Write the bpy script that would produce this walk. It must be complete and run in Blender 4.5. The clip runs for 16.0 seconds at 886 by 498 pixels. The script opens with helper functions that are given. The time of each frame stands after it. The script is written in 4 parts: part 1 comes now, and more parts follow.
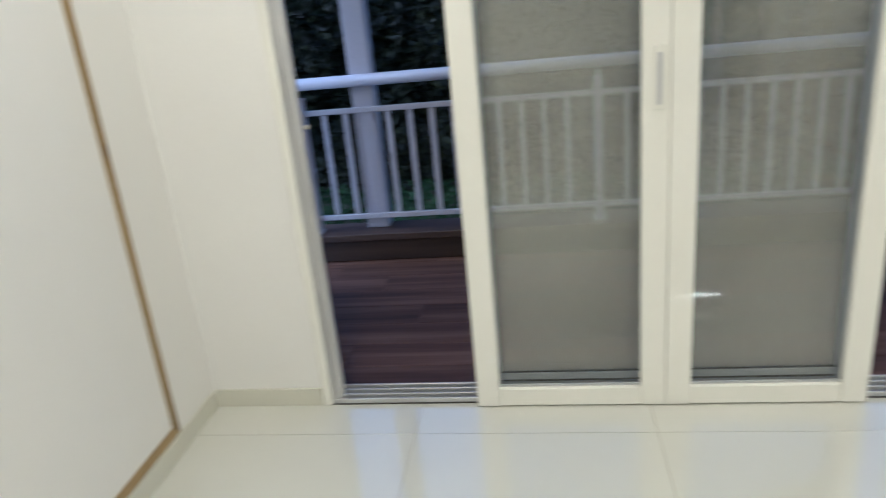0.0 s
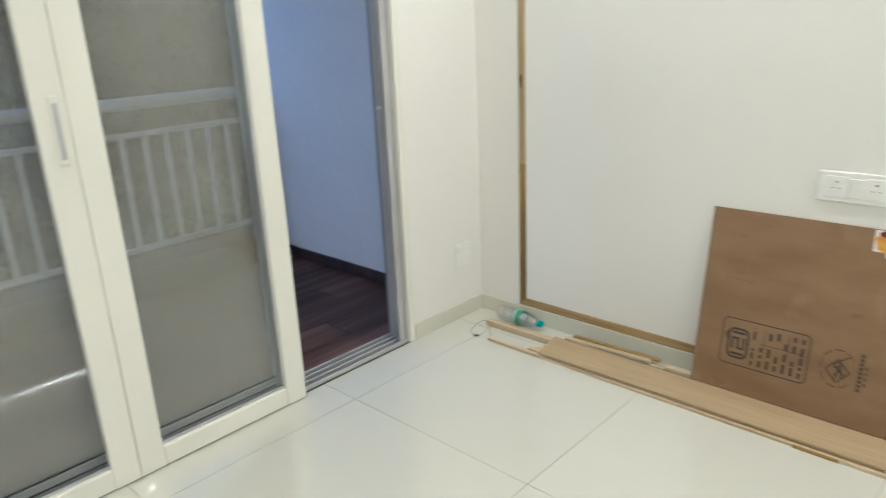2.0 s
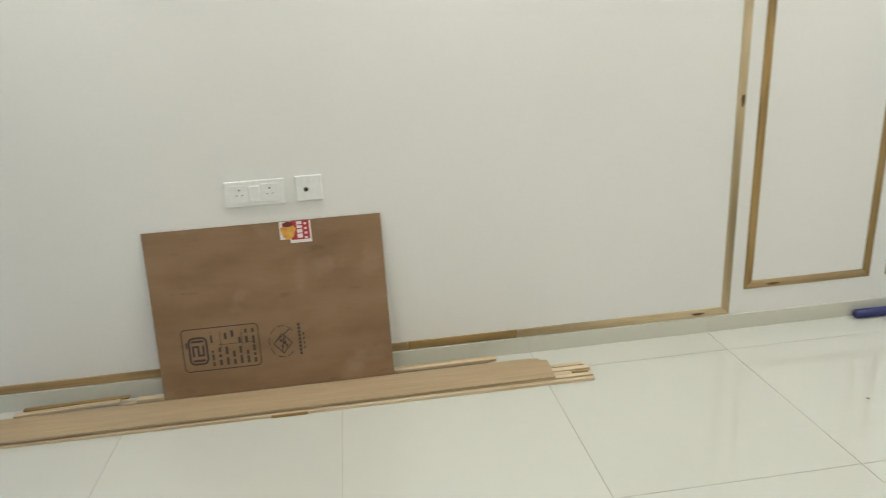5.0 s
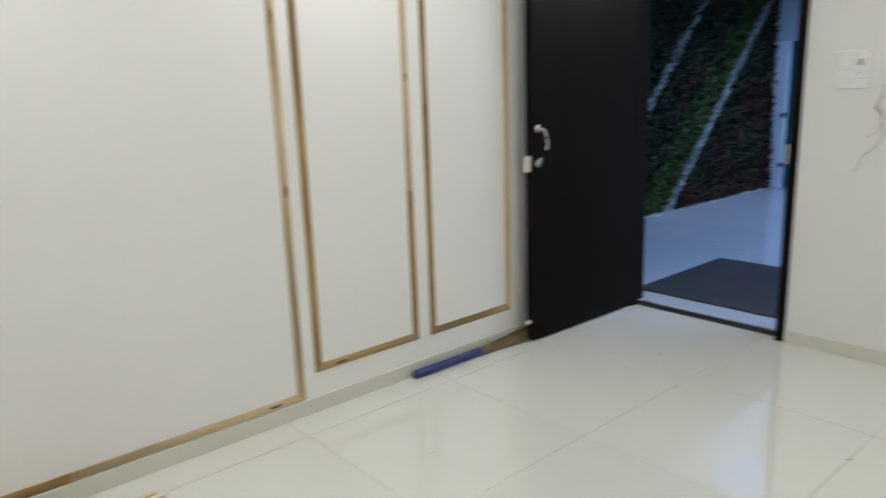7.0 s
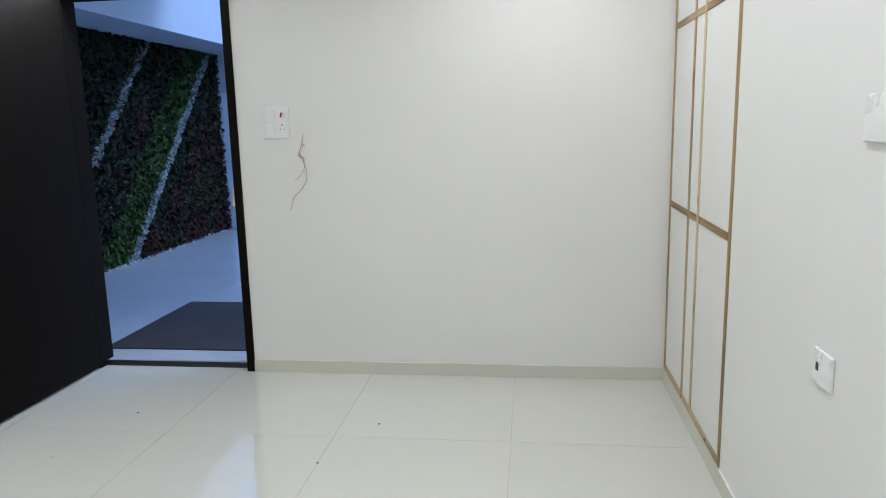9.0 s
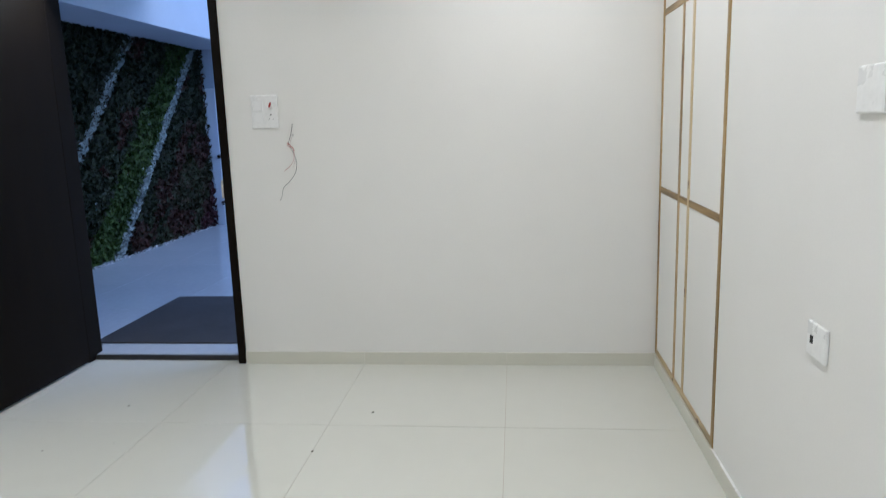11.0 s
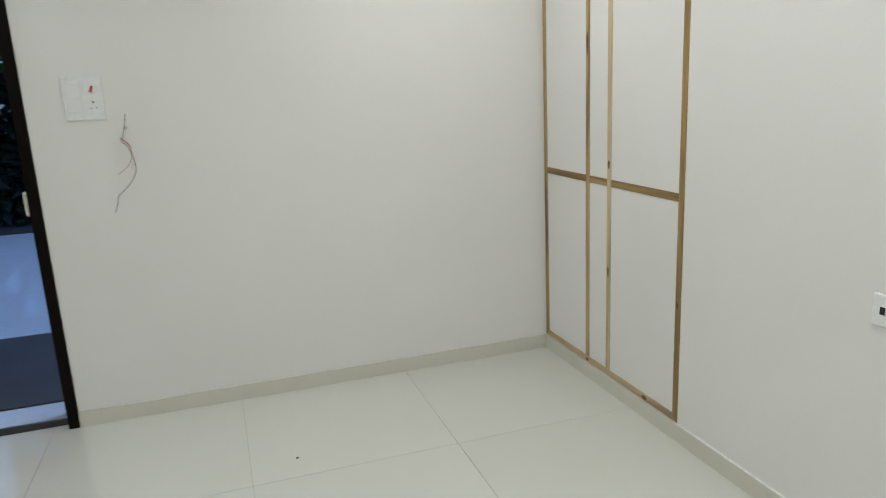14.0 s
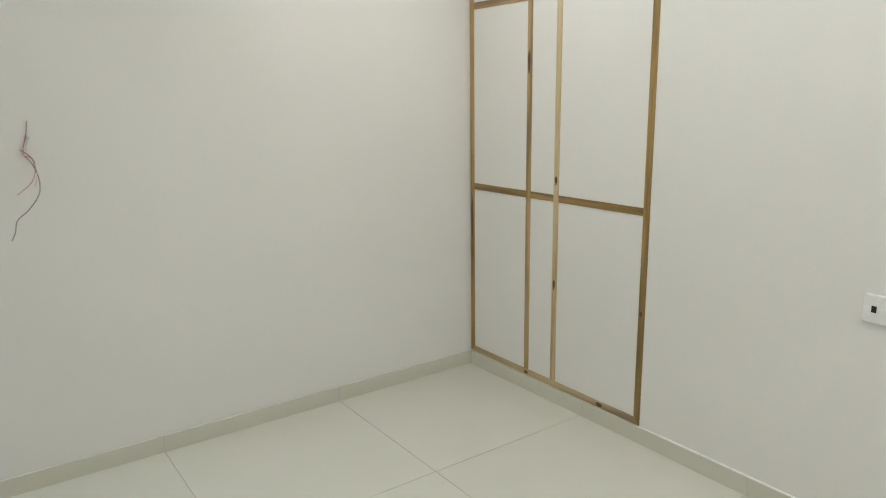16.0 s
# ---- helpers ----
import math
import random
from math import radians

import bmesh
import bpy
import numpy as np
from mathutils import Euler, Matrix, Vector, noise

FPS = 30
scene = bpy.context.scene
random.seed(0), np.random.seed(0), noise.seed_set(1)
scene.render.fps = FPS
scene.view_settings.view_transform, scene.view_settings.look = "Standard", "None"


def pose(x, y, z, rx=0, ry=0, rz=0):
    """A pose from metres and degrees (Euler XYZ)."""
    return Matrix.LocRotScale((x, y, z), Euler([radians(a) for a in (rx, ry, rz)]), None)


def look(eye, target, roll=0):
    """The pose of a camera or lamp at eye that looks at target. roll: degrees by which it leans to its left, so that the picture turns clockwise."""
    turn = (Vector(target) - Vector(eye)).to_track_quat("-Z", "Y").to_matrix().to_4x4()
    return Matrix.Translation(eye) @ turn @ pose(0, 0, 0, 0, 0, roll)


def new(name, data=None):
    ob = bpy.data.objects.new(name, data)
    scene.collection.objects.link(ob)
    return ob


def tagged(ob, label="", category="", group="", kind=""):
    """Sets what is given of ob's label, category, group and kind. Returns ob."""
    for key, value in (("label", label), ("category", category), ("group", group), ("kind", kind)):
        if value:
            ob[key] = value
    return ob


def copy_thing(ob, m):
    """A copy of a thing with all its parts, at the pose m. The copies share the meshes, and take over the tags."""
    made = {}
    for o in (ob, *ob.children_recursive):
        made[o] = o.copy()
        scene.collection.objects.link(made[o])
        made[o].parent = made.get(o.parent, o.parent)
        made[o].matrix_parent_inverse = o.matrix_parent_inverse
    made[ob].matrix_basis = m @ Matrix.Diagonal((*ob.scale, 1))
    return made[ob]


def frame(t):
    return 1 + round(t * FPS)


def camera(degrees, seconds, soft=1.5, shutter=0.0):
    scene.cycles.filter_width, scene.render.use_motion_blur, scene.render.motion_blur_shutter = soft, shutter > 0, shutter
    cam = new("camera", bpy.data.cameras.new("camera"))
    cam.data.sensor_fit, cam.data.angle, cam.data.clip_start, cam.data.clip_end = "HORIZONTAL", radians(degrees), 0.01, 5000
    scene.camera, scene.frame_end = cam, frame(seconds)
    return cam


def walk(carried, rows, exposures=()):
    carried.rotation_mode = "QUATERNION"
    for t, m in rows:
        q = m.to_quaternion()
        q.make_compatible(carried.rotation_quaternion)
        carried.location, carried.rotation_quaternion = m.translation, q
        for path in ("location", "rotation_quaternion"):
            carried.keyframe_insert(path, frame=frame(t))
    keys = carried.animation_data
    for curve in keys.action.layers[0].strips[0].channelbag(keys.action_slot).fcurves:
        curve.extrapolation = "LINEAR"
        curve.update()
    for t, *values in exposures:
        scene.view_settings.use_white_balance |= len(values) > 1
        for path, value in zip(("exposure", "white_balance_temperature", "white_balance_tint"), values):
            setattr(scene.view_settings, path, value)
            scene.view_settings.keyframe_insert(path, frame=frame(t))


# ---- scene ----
cam = camera(64.8, 16.0, 1.05, 0.5)

PATH = [
    (0, (1.266, 3.62, 1.38), (0.976, 5.481, 0.708), -5.6),
    (0.5, (1.176, 3.654, 1.36), (1.433, 5.523, 0.696), -2.9),
    (1, (1.029, 3.665, 1.357), (1.786, 5.408, 0.732), -2.5),
    (1.5, (0.983, 3.729, 1.338), (2.13, 5.247, 0.722), -2.4),
    (2, (0.951, 3.736, 1.341), (2.33, 5.046, 0.722), -2.5),
    (2.5, (0.88, 3.713, 1.322), (2.47, 4.769, 0.725), -3.1),
    (3, (0.848, 3.725, 1.348), (2.581, 4.523, 0.748), -3.2),
    (3.5, (0.876, 3.786, 1.364), (2.693, 4.344, 0.742), -2.8),
    (4, (0.85, 3.837, 1.377), (2.728, 4.093, 0.74), -2.5),
    (4.2, (0.823, 3.843, 1.373), (2.715, 3.972, 0.738), -2.5),
    (6.3, (0.717, 3.899, 1.413), (2.489, 3.155, 0.86), -3.7),
    (6.5, (0.728, 3.859, 1.408), (2.45, 2.983, 0.891), -3.4),
    (7, (0.8, 3.709, 1.383), (2.274, 2.431, 0.942), -2.0),
    (7.5, (0.771, 3.639, 1.403), (1.985, 2.107, 0.978), -0.8),
    (8, (0.791, 3.675, 1.395), (1.495, 1.847, 0.99), -0.9),
    (8.5, (0.733, 3.676, 1.425), (1.106, 1.753, 1.032), -1.1),
    (8.7, (0.715, 3.689, 1.415), (0.991, 1.743, 1.042), -1.0),
    (10.8, (0.73, 3.696, 1.349), (0.928, 1.734, 1.016), -1.9),
    (11, (0.741, 3.701, 1.349), (0.95, 1.746, 0.983), -1.8),
    (11.5, (0.765, 3.707, 1.348), (1.004, 1.766, 0.93), -1.5),
    (12, (0.847, 3.654, 1.365), (1.056, 1.711, 0.938), -0.7),
    (12.5, (0.981, 3.512, 1.397), (1.035, 1.556, 0.983), -1.1),
    (13, (1.162, 3.426, 1.399), (1.053, 1.474, 0.978), -0.3),
    (13.5, (1.414, 3.371, 1.408), (1.054, 1.451, 0.977), -2.3),
    (14, (1.608, 3.224, 1.398), (1.009, 1.371, 0.944), -2.7),
    (14.5, (1.745, 3.1, 1.411), (1.004, 1.301, 0.948), -0.2),
    (15, (1.96, 3.017, 1.426), (1.082, 1.275, 0.984), -0.7),
    (15.5, (2.103, 2.923, 1.427), (1.087, 1.257, 0.99), -0.8),
    (16, (2.186, 2.807, 1.417), (1.05, 1.219, 0.984), -0.8),
]
EXPOSURES = [(0, 0.98), (1.0, 1.10), (1.5, 1.11), (2.5, 1.03), (3.5, 0.91), (4.2, 0.87), (6.4, 0.67), (7.0, 0.67), (8.5, 0.77), (11.0, 0.72), (12.5, 0.66), (13.5, 0.56), (16.0, 0.55)]
KELVIN = [(0, 4340), (1.5, 4320), (4.2, 4360), (6.4, 4330), (8.5, 4130), (12.0, 4170), (13.5, 4190), (16.0, 4345)]
TINT = [(0, 8.5), (4.2, 5.5), (6.4, 9.5), (8.0, 11.5), (12.0, 12.0), (13.5, 9.5), (16.0, 7.5)]
walk(cam, [(t, look(eye, target, roll)) for t, eye, target, roll in PATH],
     [(t, stops, float(np.interp(t, *zip(*KELVIN))), float(np.interp(t, *zip(*TINT)))) for t, stops in EXPOSURES])

# ---------------------------------------------------------------- world and large lights
W, L, H = 3.38, 5.795, 2.60          # room: x 0..W (east), y 0..L (north), ceiling height

world = bpy.data.worlds.new("dusk_sky")
scene.world = world
world.use_nodes = True
wn = world.node_tree
sky = wn.nodes.new("ShaderNodeTexSky")
sky.sky_type, sky.sun_disc = 'NISHITA', False
sky.dust_density = 2.4
sky.sun_elevation, sky.sun_rotation = radians(48), radians(250)
wn.nodes["Background"].inputs[1].default_value = 0.15
wn.links.new(sky.outputs[0], wn.nodes["Background"].inputs[0])

DOWNLIGHTS = [(x, y) for x in (0.66, 2.98) for y in (0.75, 2.05, 3.55, 5.0) if (x, y) != (2.98, 0.75)]
for lx, ly in DOWNLIGHTS:
    lamp = bpy.data.lights.new("downlight_beam", 'AREA')
    lamp.shape, lamp.size, lamp.energy, lamp.color = 'DISK', 0.10, (4.3 if lx < 1 else 4.8), (1.0, 0.73, 0.428)
    lamp.spread = radians(165)
    ob = new("downlight_beam", lamp)
    ob.location = (lx, ly, H - 0.022)

TUBE = (2.87, 0.052, 2.195)            # tube light over the entrance door: middle of its diffuser
lamp = bpy.data.lights.new("tube_beam", 'AREA')
lamp.shape, lamp.size, lamp.size_y, lamp.energy, lamp.color = 'RECTANGLE', 0.86, 0.03, 5.4, (1.0, 0.735, 0.435)
ob = new("tube_beam", lamp)
ob.matrix_world = pose(TUBE[0], TUBE[1] + 0.018, TUBE[2] - 0.012, 62, 0, 0)

# ---------------------------------------------------------------- materials
def mat_base(name, color=(0.8, 0.8, 0.8), rough=0.5, metal=0.0):
    m = bpy.data.materials.new(name)
    m.use_nodes = True
    b = m.node_tree.nodes["Principled BSDF"]
    b.inputs["Base Color"].default_value = (*color, 1)
    b.inputs["Roughness"].default_value = rough
    b.inputs["Metallic"].default_value = metal
    return m, m.node_tree, b


def node(nt, kind, **values):
    n = nt.nodes.new(kind)
    for k, val in values.items():
        n.inputs[k].default_value = val
    return n


def coords(nt, scale=(1, 1, 1), rot=(0, 0, 0)):
    tc, mp = nt.nodes.new("ShaderNodeTexCoord"), nt.nodes.new("ShaderNodeMapping")
    mp.inputs["Scale"].default_value, mp.inputs["Rotation"].default_value = scale, rot
    nt.links.new(tc.outputs["Object"], mp.inputs["Vector"])
    return mp.outputs[0]


def noise_tex(nt, vec, scale, detail=4.0, rough=0.55):
    n = node(nt, "ShaderNodeTexNoise", Scale=scale, Detail=detail, Roughness=rough)
    nt.links.new(vec, n.inputs["Vector"])
    return n.outputs["Fac"]


def ramp(nt, fac, stops):
    r = nt.nodes.new("ShaderNodeValToRGB")
    while len(r.color_ramp.elements) < len(stops):
        r.color_ramp.elements.new(0.5)
    for e, (p, c) in zip(r.color_ramp.elements, stops):
        e.position, e.color = p, (*c, 1)
    nt.links.new(fac, r.inputs[0])
    return r.outputs[0]


def mixc(nt, fac, a, b, mode='MIX'):
    m = nt.nodes.new("ShaderNodeMix")
    m.data_type, m.blend_type = 'RGBA', mode
    for sock, val in ((m.inputs[0], fac), (m.inputs[6], a), (m.inputs[7], b)):
        if isinstance(val, bpy.types.NodeSocket):
            nt.links.new(val, sock)
        else:
            sock.default_value = (*val, 1) if isinstance(val, tuple) else val
    return m.outputs[2]


def bump(nt, b, height, strength, dist):
    n = node(nt, "ShaderNodeBump", Strength=strength, Distance=dist)
    nt.links.new(height, n.inputs["Height"])
    nt.links.new(n.outputs[0], b.inputs["Normal"])


def noisy(name, c1, c2, scale, rough=0.5, fine=60.0, bump_s=0.1, bump_d=0.001, stretch=(1, 1, 1), rvar=0.08, obj_rand=0.0, speck=0.10):
    """Surface whose colour wanders between two tones at two scales, with fine relief."""
    m, nt, b = mat_base(name, c1, rough)
    v = coords(nt, stretch)
    big, small = noise_tex(nt, v, scale), noise_tex(nt, v, fine, 6)
    col = mixc(nt, ramp(nt, big, [(0.3, (0, 0, 0)), (0.7, (1, 1, 1))]), c1, c2)
    col = mixc(nt, speck, col, ramp(nt, small, [(0.3, (0.25, 0.25, 0.25)), (0.7, (1, 1, 1))]), 'MULTIPLY')
    if obj_rand:
        oi = nt.nodes.new("ShaderNodeObjectInfo")
        hs = nt.nodes.new("ShaderNodeMapRange")
        hs.inputs["To Min"].default_value, hs.inputs["To Max"].default_value = 1 - obj_rand, 1 + obj_rand
        nt.links.new(oi.outputs["Random"], hs.inputs["Value"])
        sc = nt.nodes.new("ShaderNodeHueSaturation")
        nt.links.new(hs.outputs[0], sc.inputs["Value"])
        nt.links.new(col, sc.inputs["Color"])
        col = sc.outputs[0]
    nt.links.new(col, b.inputs["Base Color"])
    rr = nt.nodes.new("ShaderNodeMapRange")
    rr.inputs["To Min"].default_value, rr.inputs["To Max"].default_value = max(0.02, rough - rvar), rough + rvar
    nt.links.new(big, rr.inputs["Value"])
    nt.links.new(rr.outputs[0], b.inputs["Roughness"])
    if bump_s:
        bump(nt, b, small, bump_s, bump_d)
    return m


def wood(name, axis, light, mid, dark, rough=0.5, knots=True, grain=1.0, rand=0.25):
    """Planed wood, grain running along the axis (0, 1 or 2), with streaks and a few knots."""
    m, nt, b = mat_base(name, mid, rough)
    s = [28.0 * grain] * 3
    s[axis] = 1.6 * grain
    v = coords(nt, tuple(s))
    oi = nt.nodes.new("ShaderNodeObjectInfo")
    add = nt.nodes.new("ShaderNodeVectorMath")
    add.operation = 'MULTIPLY_ADD'
    add.inputs[1].default_value = (37, 37, 37)
    nt.links.new(oi.outputs["Random"], add.inputs[0])
    nt.links.new(v, add.inputs[2])
    g1 = noise_tex(nt, add.outputs[0], 1.0, 5, 0.6)
    g2 = noise_tex(nt, add.outputs[0], 5.0, 6, 0.7)
    col = ramp(nt, g1, [(0.28, dark), (0.47, mid), (0.72, light)])
    col = mixc(nt, 0.22, col, ramp(nt, g2, [(0.35, (0.35, 0.28, 0.2)), (0.65, (1, 1, 1))]), 'MULTIPLY')
    s2 = [9.0] * 3
    s2[axis] = 1.1
    v2 = coords(nt, tuple(s2))
    patch = noise_tex(nt, v2, 1.0, 2, 0.5)
    if knots:
        col = mixc(nt, ramp(nt, patch, [(0.53, (0, 0, 0)), (0.66, (1, 1, 1))]), col,
                   tuple(c * 0.55 for c in mid))
    hs = nt.nodes.new("ShaderNodeHueSaturation")
    mr = nt.nodes.new("ShaderNodeMapRange")
    mr.inputs["To Min"].default_value, mr.inputs["To Max"].default_value = 1 - rand, 1 + rand
    nt.links.new(oi.outputs["Random"], mr.inputs["Value"])
    nt.links.new(mr.outputs[0], hs.inputs["Value"])
    nt.links.new(col, hs.inputs["Color"])
    nt.links.new(hs.outputs[0], b.inputs["Base Color"])
    bump(nt, b, g2, 0.25, 0.0006)
    return m


M = {}
M["wall"] = noisy("wall_paint", (0.80, 0.79, 0.745), (0.765, 0.755, 0.71), 0.9, 0.55, 130.0, 0.02, 0.0006, speck=0.03)
M["ceiling"] = noisy("ceiling_paint", (0.82, 0.82, 0.80), (0.79, 0.79, 0.77), 1.0, 0.7, 90.0, 0.05)
M["ext_wall"] = noisy("exterior_paint", (0.92, 0.86, 0.77), (0.87, 0.81, 0.73), 1.3, 0.7, 70.0, 0.15, 0.001)
# whiter than the other paint, to make up for light the gate jamb lacks
M["gloss_white"] = noisy("brightened_gate_paint", (0.86, 0.86, 0.88), (0.80, 0.80, 0.82), 2.0, 0.35, 60.0, 0.05, 0.0005, speck=0.03)
M["tile"] = noisy("vitrified_tile", (0.635, 0.635, 0.56), (0.615, 0.615, 0.54), 0.8, 0.014, 9.0, 0.0, 0.0002, rvar=0.006, obj_rand=0.012, speck=0.02)
M["tile"].node_tree.nodes["Principled BSDF"].inputs["Specular IOR Level"].default_value = 1.0
M["grout"] = noisy("grout", (0.52, 0.49, 0.40), (0.31, 0.27, 0.20), 2.2, 0.85, 80.0, 0.3)
M["deck_grout"] = noisy("dark_joint", (0.03, 0.018, 0.013), (0.02, 0.012, 0.010), 6.0, 0.8, 80.0, 0.2)
M["skirt"] = noisy("skirting_tile", (0.625, 0.615, 0.515), (0.605, 0.595, 0.495), 2.5, 0.28, 60.0, 0.02, 0.0003, rvar=0.03, obj_rand=0.012, speck=0.012)
for ax, nm in ((1, "y"), (2, "z")):
    M["batten_m" + nm] = wood("batten_wood_" + nm, ax, (0.50, 0.385, 0.19), (0.355, 0.25, 0.10), (0.16, 0.10, 0.038), 0.55, rand=0.15)
    M["batten_p" + nm] = wood("pale_batten_wood_" + nm, ax, (0.62, 0.515, 0.305), (0.50, 0.395, 0.20), (0.28, 0.20, 0.085), 0.55, rand=0.12)
    M["batten_d" + nm] = wood("brown_batten_wood_" + nm, ax, (0.41, 0.29, 0.10), (0.30, 0.20, 0.056), (0.115, 0.07, 0.019), 0.55, rand=0.15)
M["knot"] = noisy("wood_knot", (0.085, 0.045, 0.018), (0.13, 0.075, 0.03), 40.0, 0.6, 120.0, 0.1)
M["pine"] = wood("raw_pine", 1, (0.66, 0.57, 0.39), (0.58, 0.475, 0.295), (0.42, 0.31, 0.16), 0.6, knots=False, rand=0.15)
M["ply_strip"] = wood("plywood_offcut", 1, (0.45, 0.355, 0.20), (0.42, 0.325, 0.183), (0.39, 0.295, 0.163), 0.55, knots=False, grain=0.5, rand=0.05)
M["deck"] = wood("balcony_plank_tile", 0, (0.185, 0.105, 0.072), (0.088, 0.045, 0.032), (0.030, 0.017, 0.013), 0.5, knots=False, grain=0.35, rand=0.22)
M["deck"].node_tree.nodes["Principled BSDF"].inputs["Specular IOR Level"].default_value = 0.22
M["deck_curb"] = wood("curb_plank_tile", 0, (0.085, 0.056, 0.041), (0.055, 0.034, 0.025), (0.030, 0.019, 0.015), 0.5, knots=False, grain=0.5, rand=0.15)
# darker copy of the curb tile: shadow below the coping put into its colour
M["curb_shade"] = wood("shaded_curb_tile", 0, (0.050, 0.030, 0.020), (0.030, 0.018, 0.012), (0.016, 0.010, 0.008), 0.5, knots=False, grain=0.5, rand=0.15)
M["upvc"] = noisy("white_upvc", (0.81, 0.80, 0.72), (0.79, 0.78, 0.70), 2.0, 0.035, 40.0, 0.0, 0.0003, rvar=0.01, speck=0.02)
M["alu"] = noisy("grey_aluminium", (0.56, 0.56, 0.555), (0.49, 0.49, 0.485), 4.0, 0.35, 90.0, 0.05, 0.0003)
M["alu"].node_tree.nodes["Principled BSDF"].inputs["Metallic"].default_value = 0.35
M["alu_dark"] = noisy("dark_track", (0.025, 0.025, 0.025), (0.05, 0.05, 0.046), 5.0, 0.5, 60.0, 0.1)
# darker copy of the aluminium: shade between the jamb tracks put into colour
M["alu_mid"] = noisy("shaded_aluminium", (0.27, 0.27, 0.265), (0.22, 0.22, 0.215), 5.0, 0.45, 60.0, 0.1)
M["rail"] = noisy("rail_enamel", (0.50, 0.485, 0.53), (0.455, 0.44, 0.485), 3.0, 0.33, 60.0, 0.04, 0.0004)
M["black_wood"] = noisy("dark_door_laminate", (0.0066, 0.0051, 0.0034), (0.0098, 0.0077, 0.005), 1.4, 0.6, 90.0, 0.12, 0.0005, stretch=(6, 6, 0.5))
M["black_wood"].node_tree.nodes["Principled BSDF"].inputs["Specular IOR Level"].default_value = 0.05
M["chrome"] = noisy("brushed_steel", (0.66, 0.63, 0.58), (0.55, 0.52, 0.47), 8.0, 0.25, 90.0, 0.05, 0.0003)
M["chrome"].node_tree.nodes["Principled BSDF"].inputs["Metallic"].default_value = 1.0
M["ivory"] = noisy("ivory_plastic", (0.66, 0.62, 0.50), (0.62, 0.58, 0.46), 6.0, 0.4, 60.0, 0.02)
M["switch"] = noisy("white_switch_plastic", (0.84, 0.84, 0.81), (0.82, 0.82, 0.79), 6.0, 0.28, 60.0, 0.01)
M["switch_grey"] = mat_base("pale_grey_plastic", (0.80, 0.80, 0.775), 0.3)[0]
M["slot"] = mat_base("black_slot", (0.01, 0.01, 0.01), 0.5)[0]
M["red_mark"] = mat_base("red_indicator", (0.26, 0.02, 0.015), 0.35)[0]
M["mat"] = noisy("charcoal_mat", (0.030, 0.029, 0.029), (0.021, 0.020, 0.020), 2.0, 0.75, 220.0, 0.6, 0.003)
# white paint dimmed and blued: the porch's dusk light put into colour
M["porch_wall"] = noisy("dusk_porch_paint", (0.56, 0.60, 0.66), (0.52, 0.555, 0.61), 1.3, 0.7, 70.0, 0.15, 0.001)
M["porch_grout"] = noisy("pale_grout", (0.42, 0.42, 0.42), (0.36, 0.36, 0.36), 5.0, 0.8, 60.0, 0.2)
# part of the blue dusk light sits in this tile colour
M["porch_tile"] = noisy("porch_tile", (0.44, 0.465, 0.50), (0.41, 0.435, 0.47), 1.2, 0.10, 25.0, 0.02, 0.0003, obj_rand=0.02)
M["granite"] = noisy("black_granite", (0.012, 0.012, 0.013), (0.02, 0.02, 0.021), 14.0, 0.4, 200.0, 0.03)
M["soil"] = noisy("soil", (0.06, 0.045, 0.03), (0.035, 0.028, 0.02), 3.0, 0.9, 30.0, 0.5, 0.01)
M["teal"] = noisy("teal_shade_net", (0.01, 0.20, 0.22), (0.008, 0.15, 0.17), 1.6, 0.75, 160.0, 0.4, 0.002)
M["tarp"] = noisy("pale_tarpaulin", (0.60, 0.58, 0.58), (0.50, 0.48, 0.48), 2.5, 0.55, 40.0, 0.3, 0.003)
M["broom_blue"] = noisy("blue_plastic_sleeve", (0.03, 0.035, 0.17), (0.025, 0.025, 0.12), 12.0, 0.3, 60.0, 0.2, 0.001)
M["bristle"] = noisy("dry_broom_grass", (0.25, 0.20, 0.085), (0.17, 0.14, 0.06), 8.0, 0.75, 80.0, 0.3)
M["cap"] = mat_base("teal_cap", (0.01, 0.33, 0.34), 0.35)[0]
M["label_white"] = mat_base("label_white", (0.75, 0.78, 0.76), 0.45)[0]
M["label_green"] = mat_base("label_green", (0.16, 0.30, 0.05), 0.45)[0]
M["ink"] = noisy("stamp_ink", (0.035, 0.03, 0.03), (0.07, 0.05, 0.04), 60.0, 0.75, 300.0, 0.0)
M["stick_red"] = mat_base("sticker_red", (0.33, 0.02, 0.03), 0.35)[0]
M["stick_white"] = mat_base("sticker_white", (0.75, 0.70, 0.66), 0.35)[0]
M["stick_yellow"] = noisy("sticker_yellow", (0.66, 0.44, 0.05), (0.55, 0.20, 0.03), 45.0, 0.35, 60.0, 0.0)
M["stick_brown"] = mat_base("sticker_brown", (0.12, 0.02, 0.015), 0.4)[0]
M["wire_grey"] = mat_base("grey_wire", (0.13, 0.14, 0.13), 0.45)[0]
M["wire_dull"] = mat_base("dull_wire", (0.30, 0.30, 0.28), 0.5)[0]
M["wire_red"] = mat_base("red_wire", (0.42, 0.13, 0.11), 0.45)[0]
M["wire_pale"] = mat_base("pale_wire", (0.55, 0.48, 0.46), 0.45)[0]
M["putty"] = noisy("grey_putty", (0.60, 0.60, 0.57), (0.68, 0.68, 0.65), 20.0, 0.8, 90.0, 0.2)
M["lens"] = mat_base("downlight_lens", (0.9, 0.9, 0.88), 0.4)[0]
_b = M["lens"].node_tree.nodes["Principled BSDF"]
